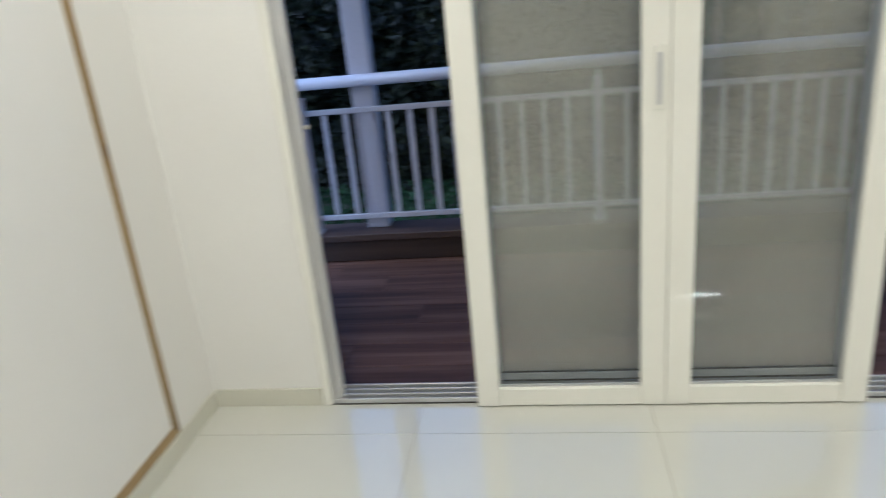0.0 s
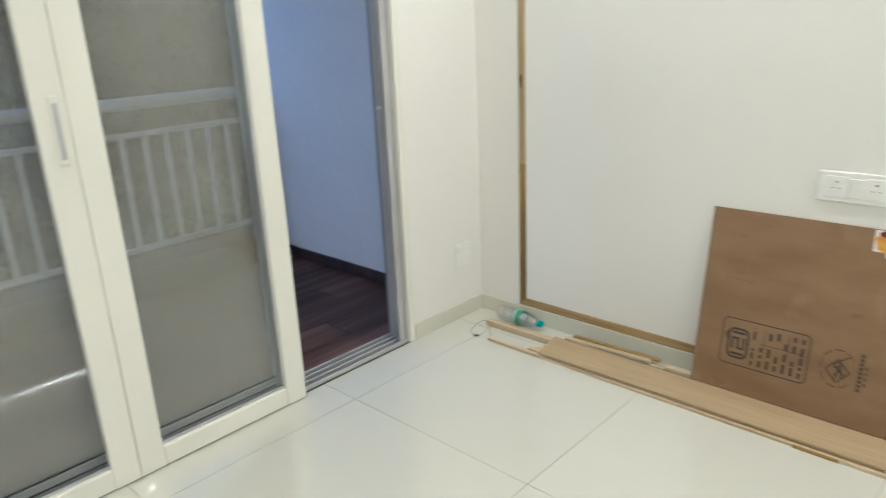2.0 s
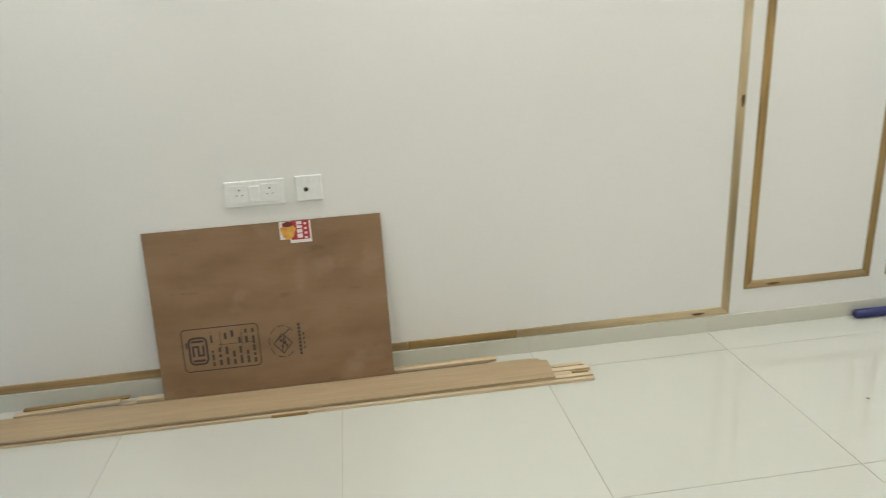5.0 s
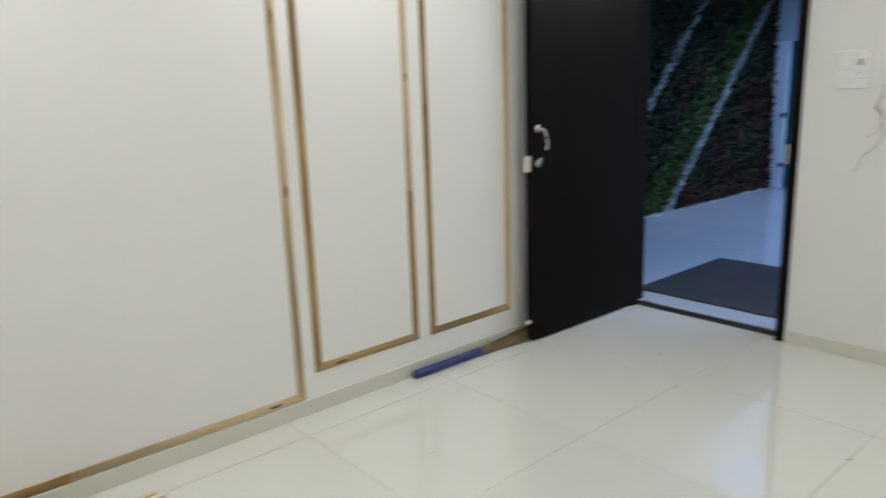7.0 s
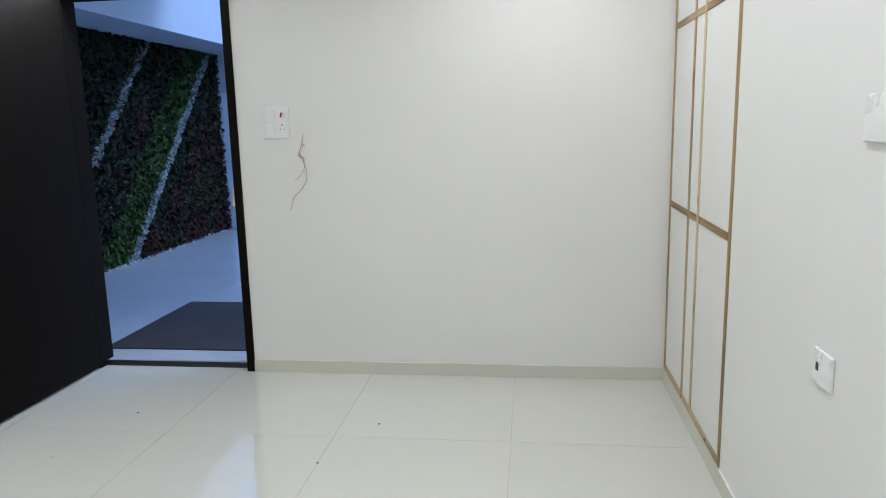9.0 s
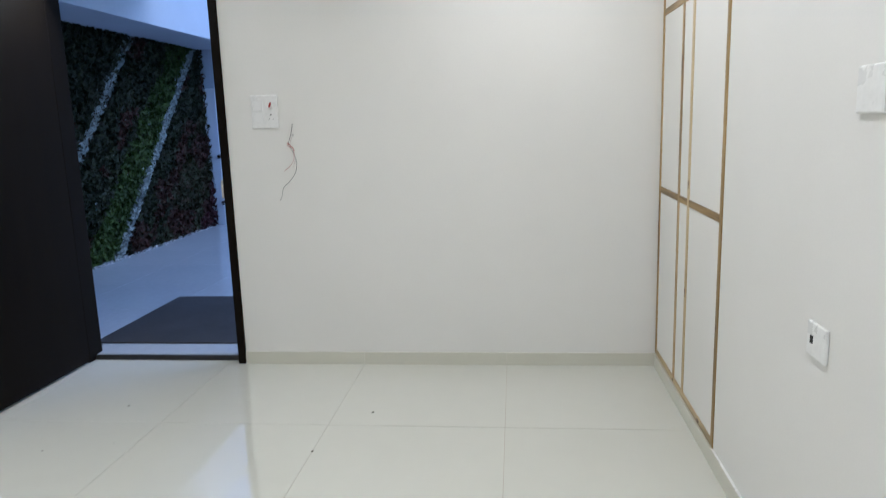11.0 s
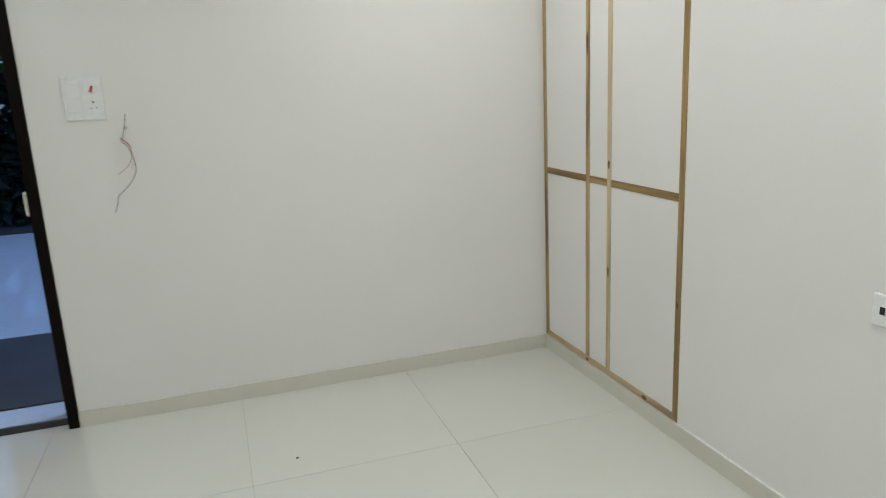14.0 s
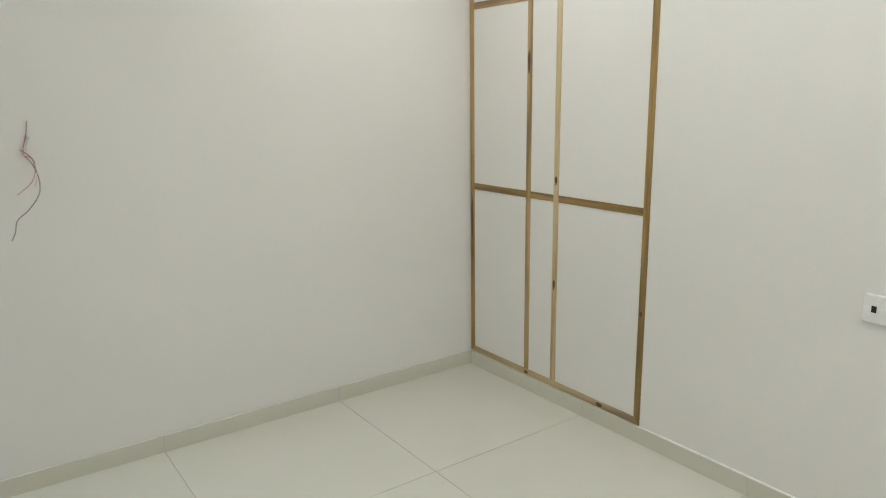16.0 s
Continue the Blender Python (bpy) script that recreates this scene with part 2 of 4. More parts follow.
_b.inputs["Emission Color"].default_value = (1.0, 0.73, 0.428, 1)
_b.inputs["Emission Strength"].default_value = 70.0

M["tube_glow"] = mat_base("tube_diffuser", (0.9, 0.9, 0.9), 0.4)[0]
_b = M["tube_glow"].node_tree.nodes["Principled BSDF"]
_b.inputs["Emission Color"].default_value = (1.0, 0.78, 0.52, 1)
_b.inputs["Emission Strength"].default_value = 42.0

# plywood face: rotary-cut veneer, grain lying along the sheet's length, with pale scuffs
m, nt, b = mat_base("plywood_face", (0.26, 0.15, 0.075), 0.58)
v = coords(nt, (1.5, 4, 4))
g = noise_tex(nt, v, 2.0, 4, 0.5)
g2 = noise_tex(nt, coords(nt, (4, 60, 60)), 3.0, 5, 0.7)
col = ramp(nt, g, [(0.25, (0.178, 0.106, 0.046)), (0.5, (0.228, 0.142, 0.065)), (0.75, (0.270, 0.176, 0.088))])
col = mixc(nt, 0.09, col, ramp(nt, g2, [(0.3, (0.45, 0.4, 0.35)), (0.7, (1, 1, 1))]), 'MULTIPLY')
sc = noise_tex(nt, coords(nt), 5.5, 3, 0.5)
col = mixc(nt, ramp(nt, sc, [(0.58, (0, 0, 0)), (0.74, (0.42, 0.42, 0.42))]), col, (0.36, 0.26, 0.16))
sm = noise_tex(nt, coords(nt, (3.0, 1, 9.0)), 2.6, 4, 0.6)
col = mixc(nt, ramp(nt, sm, [(0.62, (0, 0, 0)), (0.78, (0.5, 0.5, 0.5))]), col, (0.10, 0.060, 0.028))
nt.links.new(col, b.inputs["Base Color"])
bump(nt, b, g2, 0.15, 0.0005)
M["ply"] = m

# clear glass pane: see-through, mirror-like at a slant
m = bpy.data.materials.new("clear_glass")
m.use_nodes = True
nt = m.node_tree
nt.nodes.clear()
out, mix = nt.nodes.new("ShaderNodeOutputMaterial"), nt.nodes.new("ShaderNodeMixShader")
fr, tr, gl = node(nt, "ShaderNodeFresnel", IOR=1.5), nt.nodes.new("ShaderNodeBsdfTransparent"), nt.nodes.new("ShaderNodeBsdfGlossy")
gl.inputs["Roughness"].default_value = 0.01
tr.inputs["Color"].default_value = (0.93, 0.95, 0.94, 1)
nt.links.new(fr.outputs[0], mix.inputs[0])
nt.links.new(tr.outputs[0], mix.inputs[1])
nt.links.new(gl.outputs[0], mix.inputs[2])
nt.links.new(mix.outputs[0], out.inputs[0])
M["glass"] = m

# insect screen: fine grey mesh, about half open; pale mottling paints the room's reflected haze
m = bpy.data.materials.new("insect_mesh")
m.use_nodes = True
nt = m.node_tree
nt.nodes.clear()
out, mix = nt.nodes.new("ShaderNodeOutputMaterial"), nt.nodes.new("ShaderNodeMixShader")
tr, df = nt.nodes.new("ShaderNodeBsdfTransparent"), nt.nodes.new("ShaderNodeBsdfDiffuse")
v = coords(nt)
veil = noise_tex(nt, v, 3.0, 5)
nt.links.new(ramp(nt, veil, [(0.3, (0.75, 0.70, 0.585)), (0.7, (0.86, 0.81, 0.68))]), df.inputs[0])
mr = nt.nodes.new("ShaderNodeMapRange")
mr.inputs["To Min"].default_value, mr.inputs["To Max"].default_value = 0.22, 0.29
nt.links.new(veil, mr.inputs["Value"])
nt.links.new(mr.outputs[0], mix.inputs[0])
nt.links.new(tr.outputs[0], mix.inputs[1])
nt.links.new(df.outputs[0], mix.inputs[2])
nt.links.new(mix.outputs[0], out.inputs[0])
M["mesh"] = m

# thin clear plastic of the bottle
m = bpy.data.materials.new("clear_pet")
m.use_nodes = True
nt = m.node_tree
nt.nodes.clear()
out, mix = nt.nodes.new("ShaderNodeOutputMaterial"), nt.nodes.new("ShaderNodeMixShader")
tr, gl = nt.nodes.new("ShaderNodeBsdfTransparent"), nt.nodes.new("ShaderNodeBsdfGlossy")
gl.inputs["Roughness"].default_value = 0.22
tr.inputs["Color"].default_value = (0.95, 0.97, 0.97, 1)
mix.inputs[0].default_value = 0.38
nt.links.new(tr.outputs[0], mix.inputs[1])
nt.links.new(gl.outputs[0], mix.inputs[2])
nt.links.new(mix.outputs[0], out.inputs[0])
M["pet"] = m


def leaf_mat(name, c1, c2, c3, rough=0.6):
    m, nt, b = mat_base(name, c1, rough)
    geo = nt.nodes.new("ShaderNodeNewGeometry")
    col = ramp(nt, geo.outputs["Random Per Island"], [(0.0, c1), (0.5, c2), (1.0, c3)])
    n = noise_tex(nt, coords(nt), 2.2, 3)
    col = mixc(nt, 0.45, col, ramp(nt, n, [(0.3, (0.35, 0.35, 0.35)), (0.7, (1, 1, 1))]), 'MULTIPLY')
    nt.links.new(col, b.inputs["Base Color"])
    b.inputs["Specular IOR Level"].default_value = 0.2
    return m


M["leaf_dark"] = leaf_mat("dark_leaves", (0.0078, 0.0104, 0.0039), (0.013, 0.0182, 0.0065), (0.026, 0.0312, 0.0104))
M["leaf_green"] = leaf_mat("green_leaves", (0.0195, 0.0338, 0.0052), (0.0351, 0.0585, 0.0078), (0.0546, 0.0806, 0.013))
M["leaf_red"] = leaf_mat("russet_leaves", (0.026, 0.0117, 0.0065), (0.0416, 0.0143, 0.0091), (0.0182, 0.0208, 0.0078))
M["leaf_olive"] = leaf_mat("olive_leaves", (0.0195, 0.0221, 0.0078), (0.0312, 0.0351, 0.0117), (0.039, 0.0234, 0.0117))
M["leaf_maroon"] = leaf_mat("maroon_leaves", (0.0286, 0.0078, 0.0104), (0.0494, 0.013, 0.0156), (0.0234, 0.0156, 0.0104))
M["leaf_white"] = leaf_mat("pale_leaves", (0.275, 0.3125, 0.3), (0.35, 0.3875, 0.375), (0.2125, 0.2375, 0.225))
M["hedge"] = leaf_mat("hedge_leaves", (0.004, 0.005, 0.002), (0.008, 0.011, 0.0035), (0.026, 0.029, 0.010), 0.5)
M["grass"] = leaf_mat("grass_blades", (0.010, 0.028, 0.006), (0.016, 0.042, 0.009), (0.026, 0.055, 0.014))
M["pebble"] = leaf_mat("white_pebbles", (0.55, 0.56, 0.58), (0.65, 0.66, 0.68), (0.4, 0.41, 0.42))

# ---------------------------------------------------------------- builders
def link(name, bm, material, parent=None, label="", matrix=None):
    me = bpy.data.meshes.new(name)
    bm.normal_update()
    bm.to_mesh(me)
    bm.free()
    if material:
        me.materials.append(material)
    ob = new(name, me)
    if matrix is not None:
        ob.matrix_world = matrix
    if parent:
        ob.parent = parent
    if label:
        ob["label"] = label
    return ob


def part(name, bm, material, parent, label=""):
    return link(name, bm, material, parent, label)


def thing(name, label, category, group="", kind="", matrix=None):
    ob = new(name)
    ob.empty_display_size = 0.05
    if matrix is not None:
        ob.matrix_world = matrix
    return tagged(ob, label, category, group, kind)


def add_box(bm, x0, y0, z0, x1, y1, z1):
    vs = [bm.verts.new(p) for p in ((x0, y0, z0), (x1, y0, z0), (x1, y1, z0), (x0, y1, z0), (x0, y0, z1), (x1, y0, z1), (x1, y1, z1), (x0, y1, z1))]
    for f in ((3, 2, 1, 0), (4, 5, 6, 7), (0, 1, 5, 4), (1, 2, 6, 5), (2, 3, 7, 6), (3, 0, 4, 7)):
        bm.faces.new([vs[i] for i in f])
    return vs


def box(x0, y0, z0, x1, y1, z1, bevel=0.0, seg=1):
    bm = bmesh.new()
    add_box(bm, min(x0, x1), min(y0, y1), min(z0, z1), max(x0, x1), max(y0, y1), max(z0, z1))
    if bevel:
        bmesh.ops.bevel(bm, geom=bm.edges[:], offset=bevel, segments=seg, affect='EDGES', profile=0.5)
    return bm


def smooth(bm):
    for f in bm.faces:
        f.smooth = True
    return bm


def tube(points, radius, sides=10, taper=None):
    """A round bar along the points."""
    bm = bmesh.new()
    pts = [Vector(p) for p in points]
    rings = []
    up = Vector((0, 0, 1))
    for i, p in enumerate(pts):
        d = (pts[min(i + 1, len(pts) - 1)] - pts[max(i - 1, 0)]).normalized()
        a = d.cross(up if abs(d.z) < 0.95 else Vector((1, 0, 0))).normalized()
        c = a.cross(d)
        r = radius if taper is None else radius * taper[i]
        rings.append([bm.verts.new(p + (a * math.cos(k * math.tau / sides) + c * math.sin(k * math.tau / sides)) * r) for k in range(sides)])
    for q, s in zip(rings, rings[1:]):
        for k in range(sides):
            bm.faces.new((q[k], q[(k + 1) % sides], s[(k + 1) % sides], s[k]))
    bm.faces.new(rings[0][::-1])
    bm.faces.new(rings[-1])
    bmesh.ops.recalc_face_normals(bm, faces=bm.faces[:])
    for f in bm.faces:
        f.smooth = len(f.verts) == 4
    return bm


def lathe(profile, axis_from, axis_to, sides=24, caps=True):
    """A turned body: (distance along 0..1, radius) pairs round the axis."""
    a, b2 = Vector(axis_from), Vector(axis_to)
    bm = tube([a.lerp(b2, s) for s, _ in profile], 1.0, sides, [r for _, r in profile])
    if not caps:
        bmesh.ops.delete(bm, geom=[f for f in bm.faces if len(f.verts) > 4], context='FACES')
    return bm


def curve_points(pts, n=8):
    """A smooth line through the points."""
    p = [Vector(q) for q in pts]
    p = [2 * p[0] - p[1], *p, 2 * p[-1] - p[-2]]
    res = []
    for i in range(1, len(p) - 2):
        for k in range(n):
            t = k / n
            res.append(0.5 * ((2 * p[i]) + (p[i + 1] - p[i - 1]) * t + (2 * p[i - 1] - 5 * p[i] + 4 * p[i + 1] - p[i + 2]) * t * t
                              + (3 * p[i] - p[i - 1] - 3 * p[i + 1] + p[i + 2]) * t ** 3))
    res.append(p[-2])
    return res


def leaves(name, spots, size, material, kind="stuff", seed=1, flat=0.5, parent=None):
    """Many small folded leaves, one at each (point, normal)."""
    rng = random.Random(seed)
    vs, fs = [], []
    for p, nrm in spots:
        nrm = (Vector(nrm) + Vector((rng.uniform(-1, 1), rng.uniform(-1, 1), rng.uniform(-1, 1))) * flat * 1.6).normalized()
        a = nrm.cross(Vector((rng.uniform(-1, 1), rng.uniform(-1, 1), rng.uniform(-1, 1)))).normalized()
        c = nrm.cross(a)
        s = size * rng.uniform(0.6, 1.4)
        p = Vector(p)
        i = len(vs)
        vs += [p - a * s, p + c * s * 0.45 + nrm * s * 0.2, p + a * s, p - c * s * 0.45 + nrm * s * 0.2, p + nrm * 0.0]
        fs += [(i, i + 4, i + 1), (i + 4, i + 2, i + 1), (i, i + 3, i + 4), (i + 4, i + 3, i + 2)]
    me = bpy.data.meshes.new(name)
    me.from_pydata([tuple(q) for q in vs], [], fs)
    me.materials.append(material)
    ob = new(name, me)
    if parent:
        ob.parent = parent
    return tagged(ob, kind=kind)

# ---------------------------------------------------------------- room shell
T, TN = 0.20, 0.12                      # wall thickness; the balcony wall is thinner
OPL, OPR, OPT = 0.46, 2.875, 2.30      # balcony opening in the north wall
DL, DR, DT = 2.338, 3.245, 2.10         # clear entrance opening in the south wall
DF = 0.045                             # width of the dark door frame


def wall(name, boxes, label, material=None):
    bm = bmesh.new()
    for q in boxes:
        add_box(bm, *q)
    return tagged(link(name, bm, material or M["wall"]), label, "wall", kind="structure")


Z0 = -0.15
wall("wall_north", [(-T, L, Z0, OPL, L + TN, H), (OPR, L, Z0, W + T, L + TN, H), (OPL, L, OPT, OPR, L + TN, H)],
     "off-white painted wall with a wide balcony opening")
wall("wall_east", [(W, 0, Z0, W + T, L, H)], "off-white painted wall with wooden batten frames")
wall("wall_west", [(-T, 0, Z0, 0, L, H)], "off-white painted wall with a wooden batten grid")
SW = 0.12
wall("wall_south", [(-T, -SW, Z0, DL - DF, 0, H), (DR + DF, -SW, Z0, W + T, 0, H), (DL - DF, -SW, DT + DF, DR + DF, 0, H)],
     "off-white painted wall with the entrance opening")
tagged(link("ceiling", box(-T, -SW, H, W + T, L + T, H + 0.15), M["ceiling"]), "plain white painted ceiling with downlights", "ceiling", kind="structure")

# ---------------------------------------------------------------- balcony
BF, BX0, BX1, BY1 = -0.025, -0.14, 3.35, 7.37       # floor level, side walls, curb face
balcony_slab = tagged(link("balcony_floor", box(BX0, L, BF - 0.15, BX1, BY1 + 0.25, BF - 0.004), M["deck_grout"]),
                      "balcony floor of dark reddish-brown wood-look plank tiles", "floor", kind="structure")
wall("wall_balcony_east", [(BX1, L + TN, Z0, BX1 + 0.15, 7.65, 2.75)], "bluish white painted balcony side wall", M["ext_wall"])
wall("wall_balcony_west", [(BX0 - 0.15, L + TN, Z0, BX0, 6.9, 2.75)], "white painted balcony side wall", M["ext_wall"])
tagged(link("balcony_ceiling", box(BX0 - 0.15, L + TN, 2.75, BX1 + 0.15, 7.65, 2.9), M["ext_wall"]), "white painted balcony ceiling", "ceiling", kind="structure")

curb = tagged(link("balcony_curb", box(BX0, BY1 + 0.012, BF, BX1, 7.60, 0.099), M["deck_curb"]), "low balcony curb clad in brown wood-look tiles", "curb", kind="structure")
for k in range(3):
    xa = BX0 + k * 1.2
    xb = min(xa + 1.196, BX1)
    part("cladding_tile", box(xa, BY1, BF + 0.002, xb, BY1 + 0.012, 0.098, 0.002), M["curb_shade"], curb)
    part("coping_tile", box(xa, BY1 - 0.012, 0.100, xb, 7.60, 0.140, 0.004, 2), M["deck_curb"], curb)
side = tagged(new("baseboard_balcony"), "dark brown wood-look skirting on the balcony wall", "skirting", kind="structure")
part("skirting_tile", box(BX1 - 0.012, L + TN, BF, BX1, BY1, 0.042, 0.002), M["deck_curb"], side)

railing = thing("balcony_railing", "white enamelled metal balcony railing on the curb", "railing")
RY = 7.45
HZ, UZ, LZ, MX = 1.003, 0.842, 0.225, 1.578      # handrail, upper and lower rail heights; middle post
part("handrail", smooth(tube([(BX0 + 0.02, RY, HZ), (BX1 - 0.002, RY, HZ)], 0.033, 20)), M["rail"], railing)
part("upper_rail", box(-0.041, RY - 0.011, UZ - 0.015, 3.196, RY + 0.011, UZ + 0.015, 0.003), M["rail"], railing)
part("lower_rail", box(-0.041, RY - 0.011, LZ - 0.015, 3.196, RY + 0.011, LZ + 0.015, 0.003), M["rail"], railing)
part("wall_flange", smooth(lathe([(0.0, 0.040), (0.5, 0.048), (1.0, 0.050)], (BX1 - 0.02, RY, HZ), (BX1, RY, HZ), 20)), M["rail"], railing)


def rail_post(x0, x1, depth, label=""):
    """An upright standing on the coping, with a slim spigot that carries the handrail."""
    xm = (x0 + x1) / 2
    post = part("post", box(x0, RY - depth, 0.140, x1, RY + depth, HZ - 0.075, 0.005, 2), M["rail"], railing, label)
    part("spigot", smooth(tube([(xm, RY, HZ - 0.078), (xm, RY, HZ - 0.028)], 0.011, 12)), M["rail"], post)
    part("base_plate", box(x0 - 0.008, RY - depth - 0.012, 0.140, x1 + 0.008, RY + depth + 0.012, 0.147, 0.002), M["rail"], post)


rail_post(-0.128, -0.040, 0.030, "wide flat white end post")
rail_post(MX - 0.024, MX + 0.024, 0.024)
rail_post(3.197, 3.288, 0.040, "wide flat white end post")
for px_ in [MX - 0.163 - 0.1225 * k for k in range(12)] + [MX + 0.150 + 0.1225 * k for k in range(12)]:
    part("baluster", box(px_ - 0.015, RY - 0.006, LZ + 0.015, px_ + 0.015, RY + 0.006, UZ - 0.015, 0.002), M["rail"], railing)

column = thing("canopy_column", "slim white painted square column standing behind the railing", "column")
part("shaft", box(0.230, 7.485, 0.140, 0.358, 7.597, 2.75, 0.006, 2), M["rail"], column)

# outdoors to the north: ground, strip of grass, dense hedge
ground = tagged(link("ground", box(-120, -120, -0.32, 120, 120, -0.16), M["soil"]), "bare brown soil around the house", "ground", kind="structure")
rng = random.Random(5)
grass_spots = [((rng.uniform(-2.2, 5.5), rng.uniform(7.65, 9.3), -0.13 + rng.uniform(0, 0.09)), (rng.uniform(-0.6, 0.6), -1, 0.4)) for _ in range(7000)]
tagged(leaves("grass", grass_spots, 0.035, M["grass"], seed=6, flat=0.4), "short green grass beyond the curb", "grass")
hedge_spots = []
for _ in range(33000):
    hx = rng.uniform(-3.0, 6.2)
    top = 2.18 + 0.24 * noise.noise(Vector((hx * 1.1, 3.1, 0))) + 0.10 * noise.noise(Vector((hx * 5.0, 1.1, 0)))
    hz = -0.15 + (top + 0.15) * rng.random() ** 0.85
    depth = 0.30 * noise.noise(Vector((hx * 1.7, hz * 1.7, 0.3))) + 0.14 * noise.noise(Vector((hx * 5, hz * 5, 7)))
    hedge_spots.append(((hx, 9.35 + depth + rng.random() ** 2 * 0.30, hz), (0, -1, 0.35)))
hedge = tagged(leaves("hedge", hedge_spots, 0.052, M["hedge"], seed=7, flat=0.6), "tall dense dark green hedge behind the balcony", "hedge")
# solid dark blocks stand in for the shade deep inside the hedge
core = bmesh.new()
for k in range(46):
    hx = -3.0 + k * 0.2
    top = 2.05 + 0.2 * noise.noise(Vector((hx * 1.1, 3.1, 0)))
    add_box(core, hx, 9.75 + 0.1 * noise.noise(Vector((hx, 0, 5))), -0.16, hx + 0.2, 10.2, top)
part("inner_growth", core, M["leaf_dark"], hedge, "solid dark core standing in for the shaded inside")

# ---------------------------------------------------------------- sliding balcony doors
frame_n = tagged(new("door_frame_balcony"), "grey aluminium three-track frame of the balcony sliding door", "door frame", kind="structure")
for sx, x0, x1 in ((1, OPL, OPL + 0.045), (-1, OPR, OPR - 0.045)):
    part("jamb_base", box(x0, L + 0.0, 0.0, x0 + sx * 0.012, L + 0.112, OPT), M["alu"], frame_n)
    for k in range(3):
        ya = L + 0.006 + 0.034 * k
        part("jamb_track", box(x0 + sx * 0.012, ya, 0.0, x1 - sx * 0.010 * k, ya + 0.012, OPT, 0.002), M["alu"], frame_n)
        part("jamb_recess", box(x0 + sx * 0.012, ya + 0.012, 0.0, x0 + sx * 0.016, ya + 0.034, OPT), M["alu_mid"], frame_n)
    part("white_edge", box(x0, L - 0.012, 0.0, x0 - sx * 0.032, L + 0.0, OPT + 0.03, 0.003), M["upvc"], frame_n, "white cover strip")
    part("stop", box(x1 - sx * 0.004, L + 0.03, 1.02, x1 + sx * 0.012, L + 0.05, 1.032, 0.002), M["ivory"], frame_n)
part("sill_base", box(OPL, L - 0.006, -0.03, OPR, L + 0.118, 0.004), M["alu_dark"], frame_n)
for k in range(4):
    ya = L - 0.004 + 0.034 * k
    part("track_rib", box(OPL + 0.012, ya, 0.004, OPR - 0.012, ya + 0.009, 0.022, 0.002), M["alu"], frame_n)
part("head", box(OPL, L + 0.0, OPT - 0.045, OPR, L + 0.118, OPT), M["alu"], frame_n)


def sliding_leaf(x0, x1, label):
    g = thing("sliding_door", label, "sliding door", "balcony sliding doors")
    ya, yb, zb, zt = L - 0.036, L - 0.005, 0.004, OPT - 0.046
    st = 0.082
    part("stile", box(x0, ya, zb, x0 + st, yb, zt, 0.004, 2), M["upvc"], g)
    part("stile", box(x1 - st, ya, zb, x1, yb, zt, 0.004, 2), M["upvc"], g)
    part("bottom_rail", box(x0 + st, ya + 0.001, zb, x1 - st, yb - 0.001, zb + 0.070, 0.004), M["upvc"], g)
    part("top_rail", box(x0 + st, ya + 0.001, zt - 0.06, x1 - st, yb - 0.001, zt, 0.004), M["upvc"], g)
    pane = part("glass_pane", box(x0 + st - 0.006, L - 0.014, zb + 0.060, x1 - st + 0.006, L - 0.009, zt - 0.055), M["glass"], g, "clear glass pane")
    pane.visible_shadow = False
    part("gasket", box(x0 + st, L - 0.022, zb + 0.070, x1 - st, L - 0.015, zb + 0.078), M["alu"], g)
    return g, st, ya


leafs = []
for x0, x1, nm in ((1.004, 1.6485, "white framed glass sliding door leaf beside its twin"), (1.650, 2.293, "white framed glass sliding door leaf with a pull handle at the meeting stile")):
    leafs.append(sliding_leaf(x0, x1, nm))
g = leafs[0][0]
hd = part("pull_handle", box(1.602, L - 0.044, 1.015, 1.630, L - 0.036, 1.20, 0.004, 2), M["upvc"], g, "flush white pull handle")
part("finger_slot", box(1.609, L - 0.0450, 1.03, 1.623, L - 0.044, 1.18), M["alu"], hd)
part("meeting_seal", box(1.6487, L - 0.024, 0.03, 1.6498, L - 0.004, OPT - 0.05), M["alu"], g)

for x0, x1 in ((1.045, 1.63), (1.70, 2.26)):
    g = thing("insect_screen", "grey aluminium framed insect screen behind the glass door", "screen", "balcony insect screens")
    ya, yb, zb, zt = L + 0.042, L + 0.060, 0.021, OPT - 0.05
    part("stile", box(x0, ya, zb, x0 + 0.045, yb, zt, 0.003), M["alu"], g)
    part("stile", box(x1 - 0.045, ya, zb, x1, yb, zt, 0.003), M["alu"], g)
    part("bottom_rail", box(x0 + 0.045, ya, zb, x1 - 0.045, yb, zb + 0.07, 0.003), M["alu"], g)
    part("rail_groove", box(x0 + 0.045, ya - 0.003, zb + 0.074, x1 - 0.045, ya + 0.002, zb + 0.080), M["alu_dark"], g)
    part("rail_groove", box(x0 + 0.045, ya - 0.002, zb + 0.038, x1 - 0.045, ya + 0.002, zb + 0.045), M["alu_dark"], g)
    part("top_rail", box(x0 + 0.045, ya, zt - 0.05, x1 - 0.045, yb, zt, 0.003), M["alu"], g)
    part("mesh", box(x0 + 0.04, L + 0.050, zb + 0.065, x1 - 0.04, L + 0.0515, zt - 0.045), M["mesh"], g, "fine grey insect mesh")

# ---------------------------------------------------------------- batten frames on the walls
BD = 0.004                             # how far the battens stand proud


BW, PT = 0.037, 2.45                   # batten width, top of the tall frames


